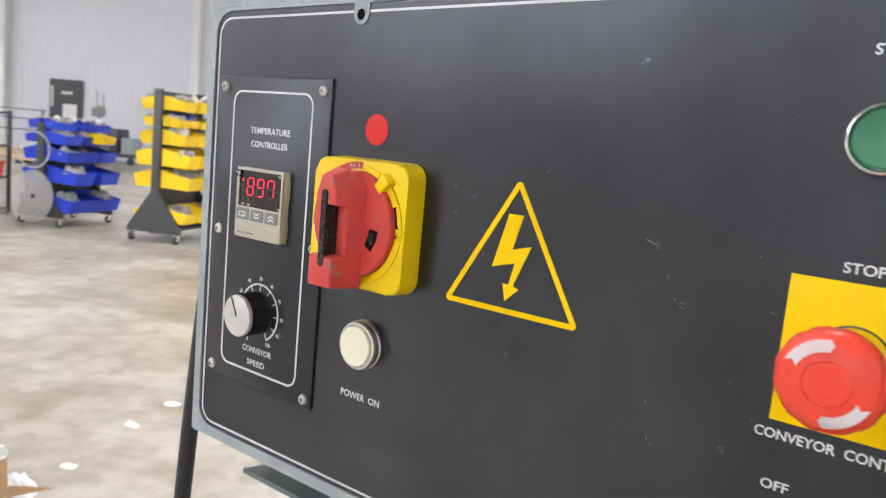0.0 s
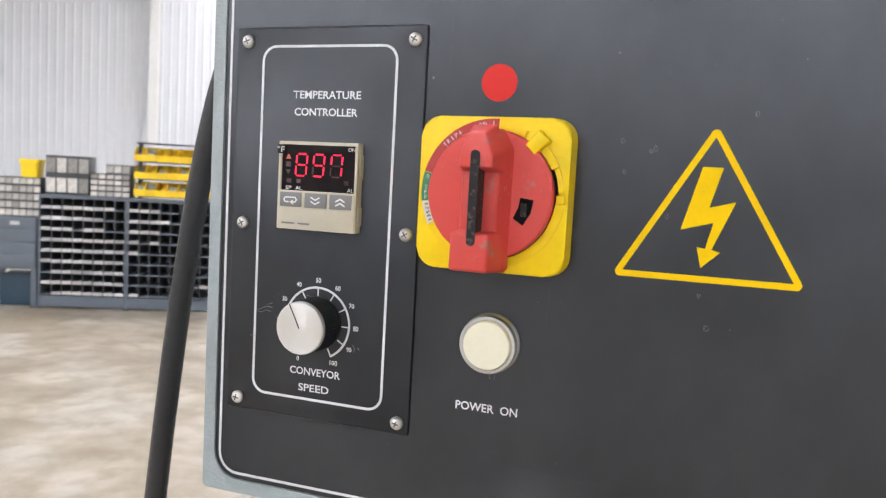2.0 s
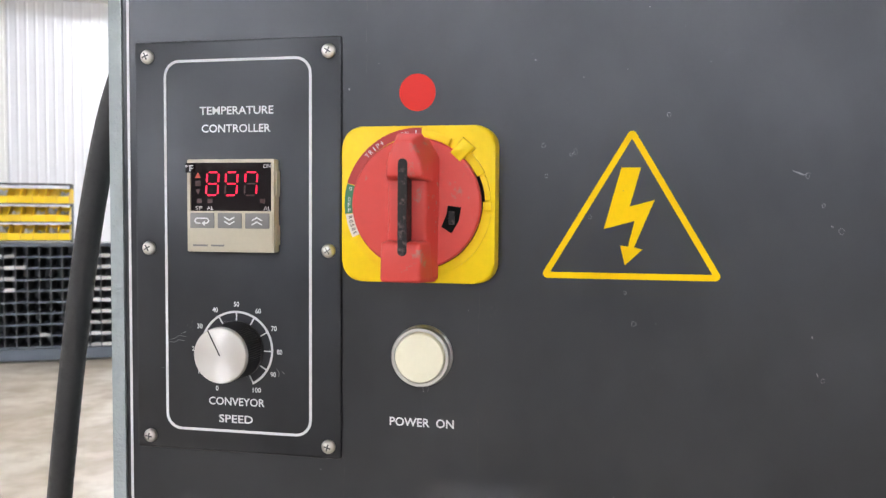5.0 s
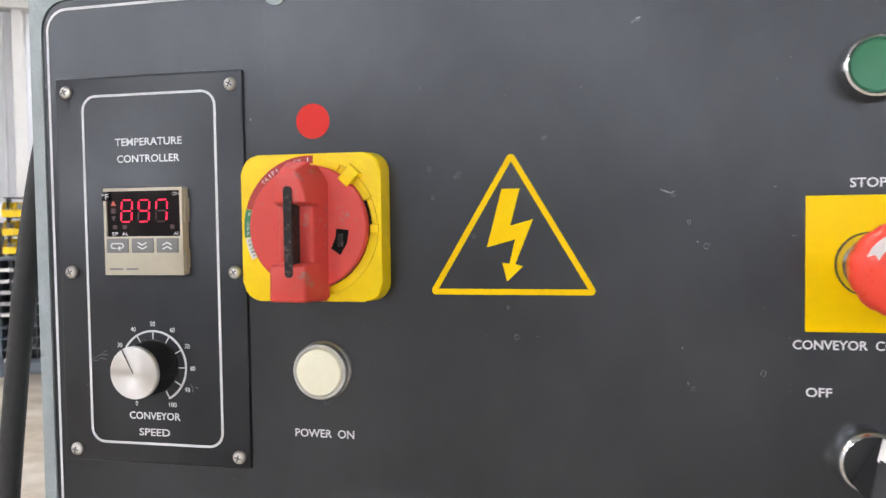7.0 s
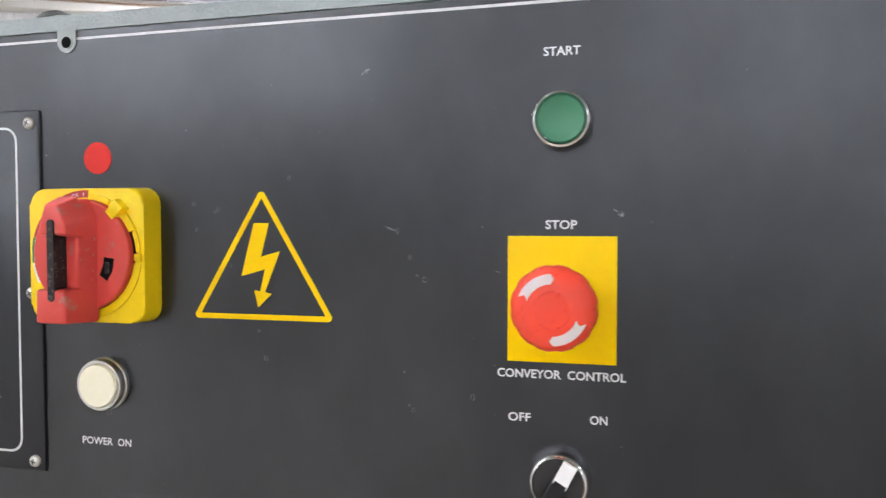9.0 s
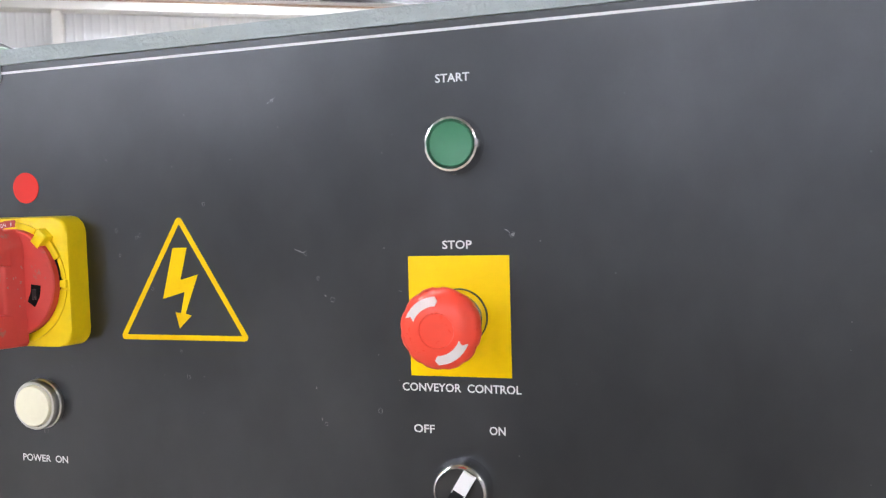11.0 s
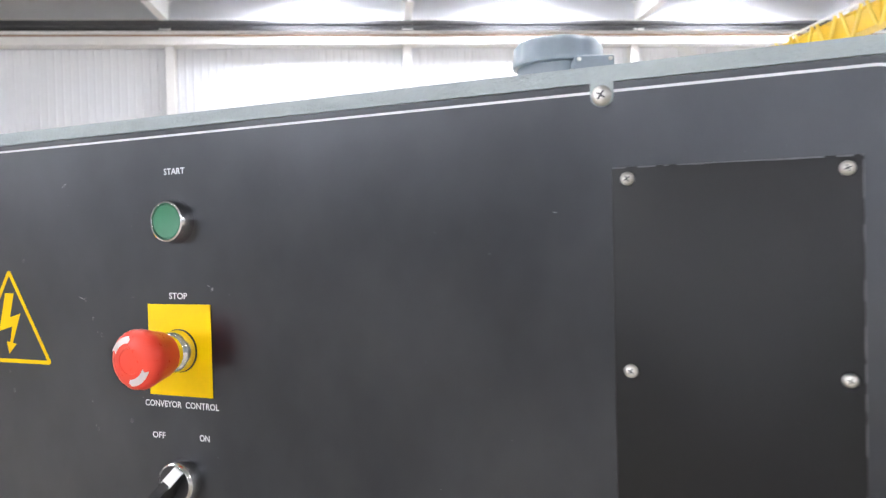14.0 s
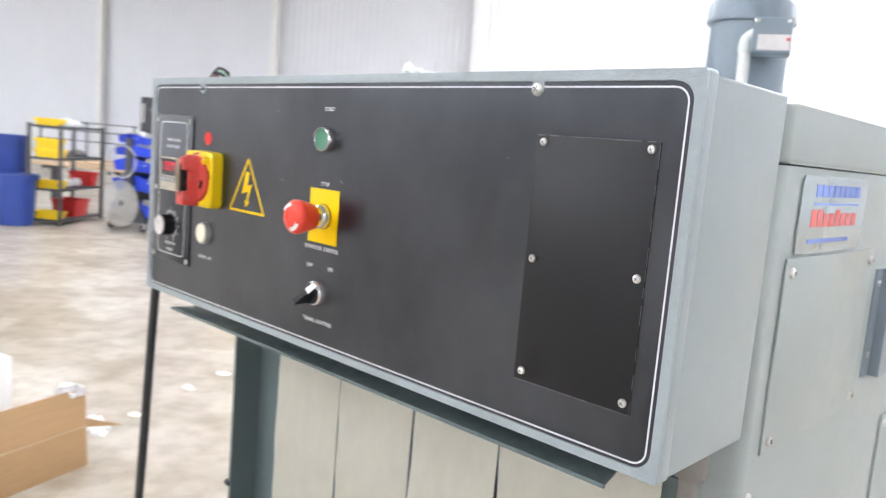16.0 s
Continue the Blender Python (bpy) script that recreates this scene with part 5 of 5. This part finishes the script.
def clutter(w, d, h, seed):
    random.seed(seed)
    bm = bmesh.new()
    for _ in range(14):
        s = random.uniform(0.12, 0.3) * min(w, d)
        bmesh.ops.create_cube(bm, size=s, matrix=pose(random.uniform(-w * 0.35, w * 0.35), -d * random.uniform(0.25, 0.75), h * random.uniform(0.5, 0.92), random.uniform(0, 90), random.uniform(0, 90), 0))
    return bm


def bin_rack(name, m, length, height, rows, material, label, label_bin, far_side):
    """Double-sided rack: two upright end frames with spread feet, rails, and rows of hung bins."""
    rk = thing(name, m, label, "bin rack")
    for y in (0, length):
        bm = box(-0.05, 0.05, y - 0.02, y + 0.02, 0.1, height, bev=0.006)
        prism([(-0.33, 0.11), (0.33, 0.11), (0.33, 0.16), (0.06, 0.55), (-0.06, 0.55), (-0.33, 0.16)], y - 0.022, y + 0.022, bm)
        part("end_frame", bm, RACK_GREY, rk)
        for x in (-0.28, 0.28):
            wheel = part("caster", lathe([(0.048, -0.014), (0.05, -0.01), (0.05, 0.01), (0.048, 0.014)], 16, (x, y, 0.05), "x"), DARK_STEEL, rk)
            part("fork", bx(box(x - 0.022, x - 0.017, y - 0.02, y + 0.02, 0.04, 0.112), x + 0.017, x + 0.022, y - 0.02, y + 0.02, 0.04, 0.112), STEEL, wheel)
    part("back_panel", box(-0.012, 0.012, 0.02, length - 0.02, 0.3, height - 0.02), RACK_GREY, rk)
    part("base_shelf", box(-0.32, 0.32, 0.0, length, 0.16, 0.18), RACK_GREY, rk)
    sizes = {}
    for z, w, d, h, count in rows:
        for side in (1, -1) if far_side else (1,):
            part("rail", box(side * 0.012, side * 0.03, 0.02, length - 0.02, z + h * 0.8, z + h * 0.95), RACK_GREY, rk)
            for i in range(count):
                y = (i + 0.5) * length / count
                key = (w, d, h)
                mm = pose(side * 0.032, y, z, 0, 0, 90 if side == 1 else -90) @ pose(0, 0, 0, 2, 0, 0) @ Matrix.Diagonal((1, 1 if side == 1 else 0.66, 1, 1))
                if key not in sizes:
                    b = part("bin", bin_mesh(w, d, h), material, rk, label_bin, 0)
                    b.matrix_basis = mm
                    c = part("filling", clutter(w, d, h, int(z * 100)), MIXED, b, "mixed small parts", 0)
                    c["kind"] = "stuff"
                    sizes[key] = (b, c)
                else:
                    b = share("bin", sizes[key][0], mm, rk)
                    if (i + int(z * 10)) % 3:
                        share("filling", sizes[key][1], Matrix(), b)
    return rk


yr = bin_rack("bin_rack", pose(-7.72, 4.42, F, 0, 0, 25), 0.84, 1.70,
              [(0.24, 0.26, 0.36, 0.17, 3), (0.62, 0.26, 0.38, 0.2, 3), (0.86, 0.26, 0.36, 0.2, 3), (1.1, 0.26, 0.3, 0.17, 3), (1.3, 0.2, 0.24, 0.12, 4), (1.48, 0.26, 0.3, 0.15, 3)], BIN_YELLOW, "dark grey wheeled rack hung with yellow bins", "yellow open-front bin", True)
br = bin_rack("bin_rack", pose(-9.22, 3.86, F, 0, 0, 20), 0.8, 1.2,
              [(0.2, 0.28, 0.42, 0.2, 3), (0.52, 0.3, 0.45, 0.2, 2), (0.78, 0.26, 0.36, 0.17, 3), (0.98, 0.26, 0.34, 0.15, 3), (1.14, 0.26, 0.26, 0.12, 3)], BIN_BLUE, "dark grey wheeled rack hung with blue bins", "blue open-front bin", True)
part("accent_bin", bin_mesh(0.16, 0.2, 0.12), BIN_BLUE, yr, "small blue bin", 0).matrix_basis = pose(0.032, 0.3, 1.34, 0, 0, 90)
part("accent_bin", bin_mesh(0.2, 0.24, 0.12), BIN_YELLOW, br, "small yellow bin", 0).matrix_basis = pose(0.3, 0.5, 1.0, 0, 0, 90)
random.seed(8)
for rk, L, z in ((yr, 0.82, 1.62), (br, 0.8, 1.26)):
    for k in range(5):
        s = random.uniform(0.03, 0.06)
        bm = bmesh.new()
        bmesh.ops.create_icosphere(bm, subdivisions=1, radius=s)
        for v in bm.verts:
            v.co *= 1 + 0.3 * noise.noise(v.co * 30 + Vector((k, 0, 0)))
        ob = part("loose_part", bm, (MIXED, FOAM, BIN_RED)[k % 3] if rk is yr else (FOAM, MIXED)[k % 2], rk)
        ob.matrix_basis = pose(0.15 + random.uniform(-0.08, 0.08), 0.08 + k * L / 5.5, z)
fan = thing("fan_guard", WF @ pose(-6.31, 7.44, 0.37, 84, 0, 42) @ Matrix.Diagonal((0.95, 1.32, 1, 1)), "round grey wire fan guard leaning on the blue bin rack", "fan guard")
for r in [0.03 + 0.0145 * k for k in range(14)]:
    part("ring", tube([(r * math.cos(a), r * math.sin(a), 0.06 * (1 - (r / 0.22) ** 2)) for a in [2 * math.pi * k / 16 for k in range(17)]], 0.0056, 4), MESH_GREY, fan)
spoke_0 = part("spoke", tube([(0.03, 0, 0.065), (0.13, 0, 0.045), (0.225, 0, 0.0)], 0.003, 4), MESH_GREY, fan)
for k in range(1, 16):
    share("spoke", spoke_0, pose(0, 0, 0, 0, 0, 22.5 * k), fan)
hose = tagged(link("hose_coil", tube([(0.16 * math.cos(a), 0.17 * math.sin(a) * 1.2, 0.01 * math.sin(3 * a)) for a in [2 * math.pi * k / 14 for k in range(15)]], 0.011, 8), MESH_GREY), "grey hose looped over the rack's end", "hose")
hose.matrix_world = WF @ pose(-6.32, 7.46, 0.9, 84, 0, 42)


def wire_shelf(m, length, depth, levels):
    sh = thing("shelf_rack", m, "black open shelf rack with bins and parts", "shelf rack")
    h = levels[-1] + 0.02
    for x in (0, length):
        for y in (0, depth):
            part("post", box(x - 0.02, x + 0.02, y - 0.02, y + 0.02, 0, h, bev=0.004), DARK_STEEL, sh)
    for z in levels:
        part("shelf", box(0, length, 0, depth, z - 0.03, z, bev=0.004), DARK_STEEL, sh)
    return sh


SH = pose(-9.7, 3.19, F, 0, 0, 131)
sh = wire_shelf(SH, 1.08, 0.42, [0.07, 0.47, 0.87, 1.28])


def tote(name, m, w, d, h, material, label, category):
    tt = thing(name, m, label, category)
    bm, f = taper(rounded(-w * 0.44, w * 0.44, -d * 0.44, d * 0.44, 0.02, 3), 0, rounded(-w / 2, w / 2, -d / 2, d / 2, 0.02, 3), h)
    bmesh.ops.delete(bm, geom=[f], context="FACES_ONLY")
    for v in bm.verts:
        v.co = (v.co.x, v.co.z, v.co.y)
    bmesh.ops.solidify(bm, geom=bm.faces[:], thickness=0.005)
    part("body", bm, material, tt)
    part("rim", band(rounded(-w / 2 - 0.012, w / 2 + 0.012, -d / 2 - 0.012, d / 2 + 0.012, 0.025, 3), rounded(-w / 2 - 0.001, w / 2 + 0.001, -d / 2 - 0.001, d / 2 + 0.001, 0.02, 3), 0, 0.03), material, tt).matrix_basis = pose(0, 0, h, 90, 0, 0)
    return tt


for x, z, w, h, mt, nm in ((0.62, 0.07, 0.36, 0.2, BIN_RED, "red"), (0.96, 0.47, 0.17, 0.16, BIN_RED, "red"), (0.12, 0.07, 0.2, 0.07, BIN_YELLOW, "yellow"), (0.12, 0.87, 0.2, 0.08, BIN_YELLOW, "yellow"), (0.1, 0.98, 0.14, 0.1, BIN_YELLOW, "yellow"), (0.12, 0.47, 0.2, 0.07, BIN_YELLOW, "yellow")):
    tote("parts_tote", SH @ pose(x, 0.2, z if z != 0.98 else 0.982), w, 0.34, h, mt, nm + " plastic parts tote on the black shelf rack", "tote")
tote("parts_tote", SH @ pose(0.1, 0.2, 1.28), 0.16, 0.34, 0.06, BIN_YELLOW, "shallow yellow tote on top of the shelf rack", "tote")
random.seed(31)
for k in range(9):
    lv = (0.47, 0.87, 1.28)[k % 3]
    s = random.uniform(0.05, 0.09)
    bm = bmesh.new()
    bmesh.ops.create_icosphere(bm, subdivisions=2, radius=s)
    for v in bm.verts:
        v.co = (v.co.x * 1.5, v.co.y, max(-s * 0.55, v.co.z) + s * 0.55)
        v.co *= 1 + 0.25 * noise.noise(v.co * 20 + Vector((k, 3, 0)))
    ob = tagged(link("parts_bundle", bm, (FOAM, MIXED, FOAM)[k % 3]), "pale wrapped parts on the shelf rack", "parts", "parts on the shelf rack")
    ob.matrix_world = SH @ pose(0.36 + (k // 3) * 0.26 + random.uniform(-0.05, 0.05), 0.25, lv)
for u, n, z, h in ((-7.54, 7.0, 0.0, 0.64), (-7.98, 7.3, 0.0, 1.11), (-8.05, 6.6, 0.0, 0.8)):
    bl = thing("waste_barrel", WF @ pose(u, n, z), "round blue plastic barrel with a rolled rim", "barrel", "blue barrels")
    part("body", lathe([(0.2, 0.0), (0.21, 0.01), (0.25, h - 0.05), (0.265, h - 0.04), (0.265, h), (0.245, h), (0.24, h - 0.04), (0.2, 0.02), (0, 0.02)], 32, (0, 0, 0), "z"), TOTE_BLUE, bl)
    part("liner", lathe([(0.25, h - 0.02), (0.275, h + 0.005), (0.272, h - 0.06)], 24, (0, 0, 0), "z", wob=lambda i, k: 1 + 0.02 * (k % 3)), TOTE_BLUE, bl, "blue bin liner folded over the rim")
pal = thing("timber_stack", WF @ pose(-8.9, 9.6, 0), "stack of pale timber boards on trestles", "timber")
for k in range(3):
    part("board", box(-0.9, 1.0, -0.1 + 0.17 * k, 0.05 + 0.17 * k, 0.6 + 0.05 * k, 0.64 + 0.05 * k), WOOD, pal)
for u in (-0.6, 0.7):
    part("trestle", bx(box(u - 0.04, u + 0.04, -0.1, 0.4, 0.54, 0.6), u - 0.03, u + 0.03, 0.1, 0.2, 0.0, 0.54), DARK_STEEL, pal)
rails = thing("pipe_rack", WF @ pose(-16.4, 18.6, 0), "dark pipe rack by the wall", "pipe rack")
for z in (0.7, 1.0, 1.25):
    part("rail", lathe([(0.016, -2.0), (0.016, 1.6)], 8, (0, 0, z), "x"), RACK_GREY, rails)
for u in (-1.9, -0.2, 1.5):
    part("upright", box(u - 0.02, u + 0.02, -0.02, 0.02, 0, 1.27), RACK_GREY, rails)
drill = thing("drill_press", WF @ pose(-12.5, 17.6, 0) @ Matrix.Diagonal((0.55, 0.55, 0.8, 1)), "grey drill press standing by the wall", "drill press")
part("base", box(-0.35, 0.35, -0.35, 0.35, 0, 0.75, bev=0.03), PVC, drill)
part("column", lathe([(0.07, 0.75), (0.07, 1.9)], 14, (0, 0, 0), "z"), PVC, drill)
part("head", box(-0.22, 0.22, -0.3, 0.2, 1.55, 1.85, bev=0.05), PVC, drill)
part("handle", lathe([(0.025, 1.8), (0.025, 2.3)], 8, (0.2, 0, 0), "z"), PVC, drill)
part("handle", lathe([(0.025, 1.8), (0.025, 2.35)], 8, (-0.12, 0, 0), "z"), PVC, drill)
bench = thing("work_cart", WF @ pose(-12.75, 18.9, 0), "dark grey cart with grey boxes", "cart")
part("frame", bx(box(-0.6, 0.6, -0.3, 0.3, 0.2, 0.3, bev=0.01), -0.55, 0.1, -0.28, 0.28, 0.3, 0.95, bev=0.02), DARK_STEEL, bench)
part("box", box(0.2, 0.55, -0.25, 0.25, 0.3, 0.72, bev=0.01), TOTE_GREY, bench)
for u in (-0.5, 0.5):
    part("wheel", lathe([(0.1, -0.03), (0.1, 0.03)], 14, (u, -0.25, 0.1), "y"), DARK_STEEL, bench)
tote("grey_tote", WF @ pose(-8.75, 17.4, 0), 0.6, 0.6, 0.66, TOTE_GREY, "large grey plastic tote on the floor by the wall", "tote")
fr = thing("steel_stand", WF @ pose(-8.95, 18.4, 0), "dark open steel frame stand by the wall", "stand")
for u in (-0.3, 0.3):
    part("leg", box(u - 0.03, u + 0.03, -0.03, 0.03, 0, 1.5), DARK_STEEL, fr)
for z in (0.8, 1.47):
    part("crossbar", box(-0.3, 0.3, -0.025, 0.025, z - 0.03, z + 0.03), DARK_STEEL, fr)


# ---- small-parts cabinets in a row parallel to the wall ----
def pigeon_cabinet(u, w, h, rows, cols, carded):
    pc = thing("small_parts_cabinet", WF @ pose(u, 7.33, 0), "slate-grey pigeonhole cabinet full of small parts", "parts cabinet", "pigeonhole cabinets")
    d = 0.3
    bm = box(0, 0.015, 0, d, 0, h)
    bx(bm, w - 0.015, w, 0, d, 0, h)
    bx(bm, 0.015, w - 0.015, 0.001, d, h - 0.03, h)
    bx(bm, 0.015, w - 0.015, d - 0.01, d, 0, h - 0.03)
    bx(bm, 0.015, w - 0.015, 0.001, d - 0.01, 0.02, 0.12)
    part("body", bm, CAB_GREY, pc)
    step = (h - 0.16) / rows
    shelf = lab = None
    for r in range(rows):
        z = 0.13 + r * step
        if not shelf:
            shelf = part("shelf", box(0.016, w - 0.016, 0.004, d - 0.012, 0, 0.012), CAB_GREY, pc)
            shelf.matrix_basis = pose(0, 0, z)
        else:
            share("shelf", shelf, pose(0, 0, z), pc)
        for c in range(cols):
            random.seed(r * 31 + c * 7 + int(u * 10))
            if not carded(r, c) and random.random() > 0.05 or random.random() < 0.04:
                continue
            x = 0.016 + (c + 0.5) * (w - 0.032) / cols
            mm = pose(x + random.uniform(-0.004, 0.004), 0.0, z + random.uniform(0, 0.004), random.uniform(-4, 4), random.uniform(-3, 3), 0)
            if not lab:
                lab = part("label_card", box(-0.04, 0.04, -0.004, 0.002, 0.0, 0.031), CARD, pc, "white label card")
                lab.matrix_basis = mm
            else:
                share("label_card", lab, mm, pc)
    div = None
    for c in range(1, cols):
        x = 0.016 + c * (w - 0.032) / cols
        if not div:
            div = part("divider", box(-0.004, 0.004, 0.012, d - 0.012, 0.13, h - 0.032), RACK_GREY, pc)
            div.matrix_basis = pose(x, 0, 0)
        else:
            share("divider", div, pose(x, 0, 0), pc)
    return pc


pigeon_cabinet(-3.12, 0.785, 1.07, 9, 8, lambda r, c: r < 6 or c < 6)
pigeon_cabinet(-2.33, 0.785, 1.07, 9, 8, lambda r, c: c < 3 and r > 4 or c < 1 and r in (0, 4))
pigeon_cabinet(-1.54, 0.785, 1.07, 9, 8, lambda r, c: True)
gd = thing("drawer_cabinet", WF @ pose(-3.62, 7.33, 0), "slate-grey drawer cabinet on open legs", "drawer cabinet")
part("body", box(0, 0.48, 0.006, 0.42, 0.36, 0.85, bev=0.006), CAB_GREY, gd)
for k in range(4):
    dr = part("drawer", box(0.1, 0.47, 0.0, 0.008, 0.375 + 0.118 * k, 0.375 + 0.118 * k + 0.112, bev=0.003), CAB_GREY, gd)
    if k == 3:
        part("label_card", box(0.25, 0.33, -0.004, 0.0, 0.375 + 0.118 * k + 0.045, 0.375 + 0.118 * k + 0.08), CARD, dr)
for k in range(5):
    part("label_card", box(0.015, 0.085, 0.0, 0.005, 0.40 + 0.09 * k, 0.44 + 0.09 * k), CARD, gd, "white label card")
for x in (0, 0.43):
    for y in (0.01, 0.37):
        part("leg", box(x, x + 0.05, y, y + 0.05, 0, 0.36), CAB_GREY, gd)
part("under_box", box(0.12, 0.4, 0.1, 0.38, 0.0, 0.3, bev=0.01), TOTE_DARK, gd, "dark teal box beneath")


def drawer_tower(u, w, h, z, rows, cols, material, label):
    dt = thing("drawer_tower", WF @ pose(u, 7.4, z), label, "drawer unit")
    part("body", box(0, w, 0.004, 0.2, 0, h, bev=0.004), material, dt)
    fr_ = None
    for r in range(rows):
        for c in range(cols):
            x, zz = (c + 0.5) * w / cols, (r + 0.5) * h / rows
            mm = pose(x, 0, zz)
            if not fr_:
                fr_ = part("drawer_front", box(-w / cols * 0.42, w / cols * 0.42, -0.008, 0.004, -h / rows * 0.36, h / rows * 0.36), MIXED, dt, "translucent drawer front")
                fr_.matrix_basis = mm
            else:
                share("drawer_front", fr_, mm, dt)
    return dt


drawer_tower(-3.5, 0.37, 0.37, 0.85, 5, 6, RACK_GREY, "small dark drawer unit on the drawer cabinet")
drawer_tower(-3.09, 0.39, 0.37, 1.07, 2, 4, RACK_GREY, "dark mesh storage box on a parts cabinet")
drawer_tower(-2.69, 0.36, 0.22, 1.07, 4, 5, RACK_GREY, "small dark drawer unit on a parts cabinet")
drawer_tower(-2.55, 0.22, 0.09, 1.29, 1, 3, CAB_GREY, "small grey drawer unit on top of another")
tote("parts_tote", WF @ pose(-3.24, 7.5, 1.22), 0.15, 0.2, 0.14, BIN_YELLOW, "small yellow box on a drawer unit", "tote")
bs = thing("bin_stand", WF @ pose(-2.31, 7.4, 1.07), "dark shelf stand with rows of yellow bins", "bin stand")
for x in (0.02, 0.695):
    part("side", box(x, x + 0.012, 0.14, 0.26, 0, 0.525), RACK_GREY, bs)
part("top", box(0.02, 0.707, 0.06, 0.26, 0.525, 0.537), RACK_GREY, bs)


def tray_bin(w, d, low, high):
    """A bin with a low front lip, sides that climb to the back, and a rolled lip."""
    bm = box(-w / 2, w / 2, 0, d, 0, 0.004)
    bx(bm, -w / 2, w / 2, 0, 0.005, 0.004, low)
    bx(bm, -w / 2, w / 2, -0.006, 0.0, low - 0.014, low)
    bx(bm, -w / 2, w / 2, d - 0.005, d, 0.004, high)
    for x in (-w / 2, w / 2 - 0.004):
        v = [bm.verts.new((x + e, y, z)) for e in (0, 0.004) for y, z in ((0.005, 0.004), (d - 0.005, 0.004), (d - 0.005, high), (d * 0.45, high), (0.005, low))]
        bm.faces.new(v[:5][::-1])
        bm.faces.new(v[5:])
        for k in range(5):
            bm.faces.new((v[k], v[(k + 1) % 5], v[5 + (k + 1) % 5], v[5 + k]))
    return bm


b0 = None
for r in range(3):
    part("shelf", box(0.032, 0.695, 0.06, 0.26, 0.014 + 0.166 * r, 0.024 + 0.166 * r), RACK_GREY, bs)
    for c in range(7):
        random.seed(70 + r * 7 + c)
        mm = pose(0.062 + c * 0.1, 0.0 + random.uniform(-0.008, 0.008), 0.026 + 0.166 * r, 0, 0, random.uniform(-3, 3))
        if not b0:
            b0 = part("bin", tray_bin(0.098, 0.2, 0.062, 0.135), BIN_YELLOW, bs, "yellow low-fronted bin", 0)
            b0.matrix_basis = mm
            cl = part("filling", clutter(0.085, 0.16, 0.1, 3), MIXED, b0, "mixed small parts", 0)
            cl.matrix_basis = pose(0, 0.18, 0)
            cl["kind"] = "stuff"
        else:
            b = share("bin", b0, mm, bs)
            if random.random() < 0.7:
                share("filling", cl, pose(0, 0.18, random.uniform(-0.02, 0.02)), b)


# ---- tall charcoal cabinets and yellow guard ----
def tall_cabinet(u):
    tc_ = thing("storage_cabinet", WF @ pose(u, 7.52, 0), "tall charcoal two-door steel cabinet on casters", "cabinet", "charcoal cabinets")
    part("body", box(0, 0.91, 0.02, 0.5, 0.1, 2.0, bev=0.006), CABINET_BLACK, tc_)
    for k in range(2):
        dr = part("door", box(0.008 + 0.45 * k, 0.452 + 0.45 * k, 0.0, 0.019, 0.14, 1.95, bev=0.004), CABINET_BLACK, tc_)
        x = 0.42 if k == 0 else 0.488
        part("handle", box(x - 0.018, x + 0.018, -0.025, -0.001, 1.0, 1.12, bev=0.006), STEEL, dr, "pale metal handle")
    for x in (0.08, 0.83):
        for y in (0.08, 0.44):
            part("caster", lathe([(0.05, -0.015), (0.05, 0.015)], 14, (x, y, 0.05), "x"), STEEL, tc_)
    part("base_rail", box(0.12, 0.79, 0.03, 0.06, 0.06, 0.098), STEEL, tc_)
    return tc_


for u in (4.3, 3.37, 2.44):
    tall_cabinet(u)
guard = thing("yellow_guard", WF @ pose(5.26, 7.5, 0), "tall yellow painted sheet-metal guard cabinet", "guard")
part("body", box(0.0, 1.0, 0.0, 0.6, 0.04, 1.62, bev=0.02), BIN_YELLOW, guard)
part("plinth", box(0.04, 0.96, 0.03, 0.57, 0.0, 0.04), DARK_STEEL, guard)
part("keyhole", lathe([(0.012, -0.006), (0.012, 0.0)], 12, (0.16, 0, 0.22)), DARK_STEEL, guard)
ob = tagged(link("storage_carton", box(-0.2, 0.25, -0.15, 0.15, 0, 0.14, bev=0.004), WOOD), "small beige box on the yellow guard", "box")
ob.matrix_world = WF @ pose(5.42, 7.75, 1.62)
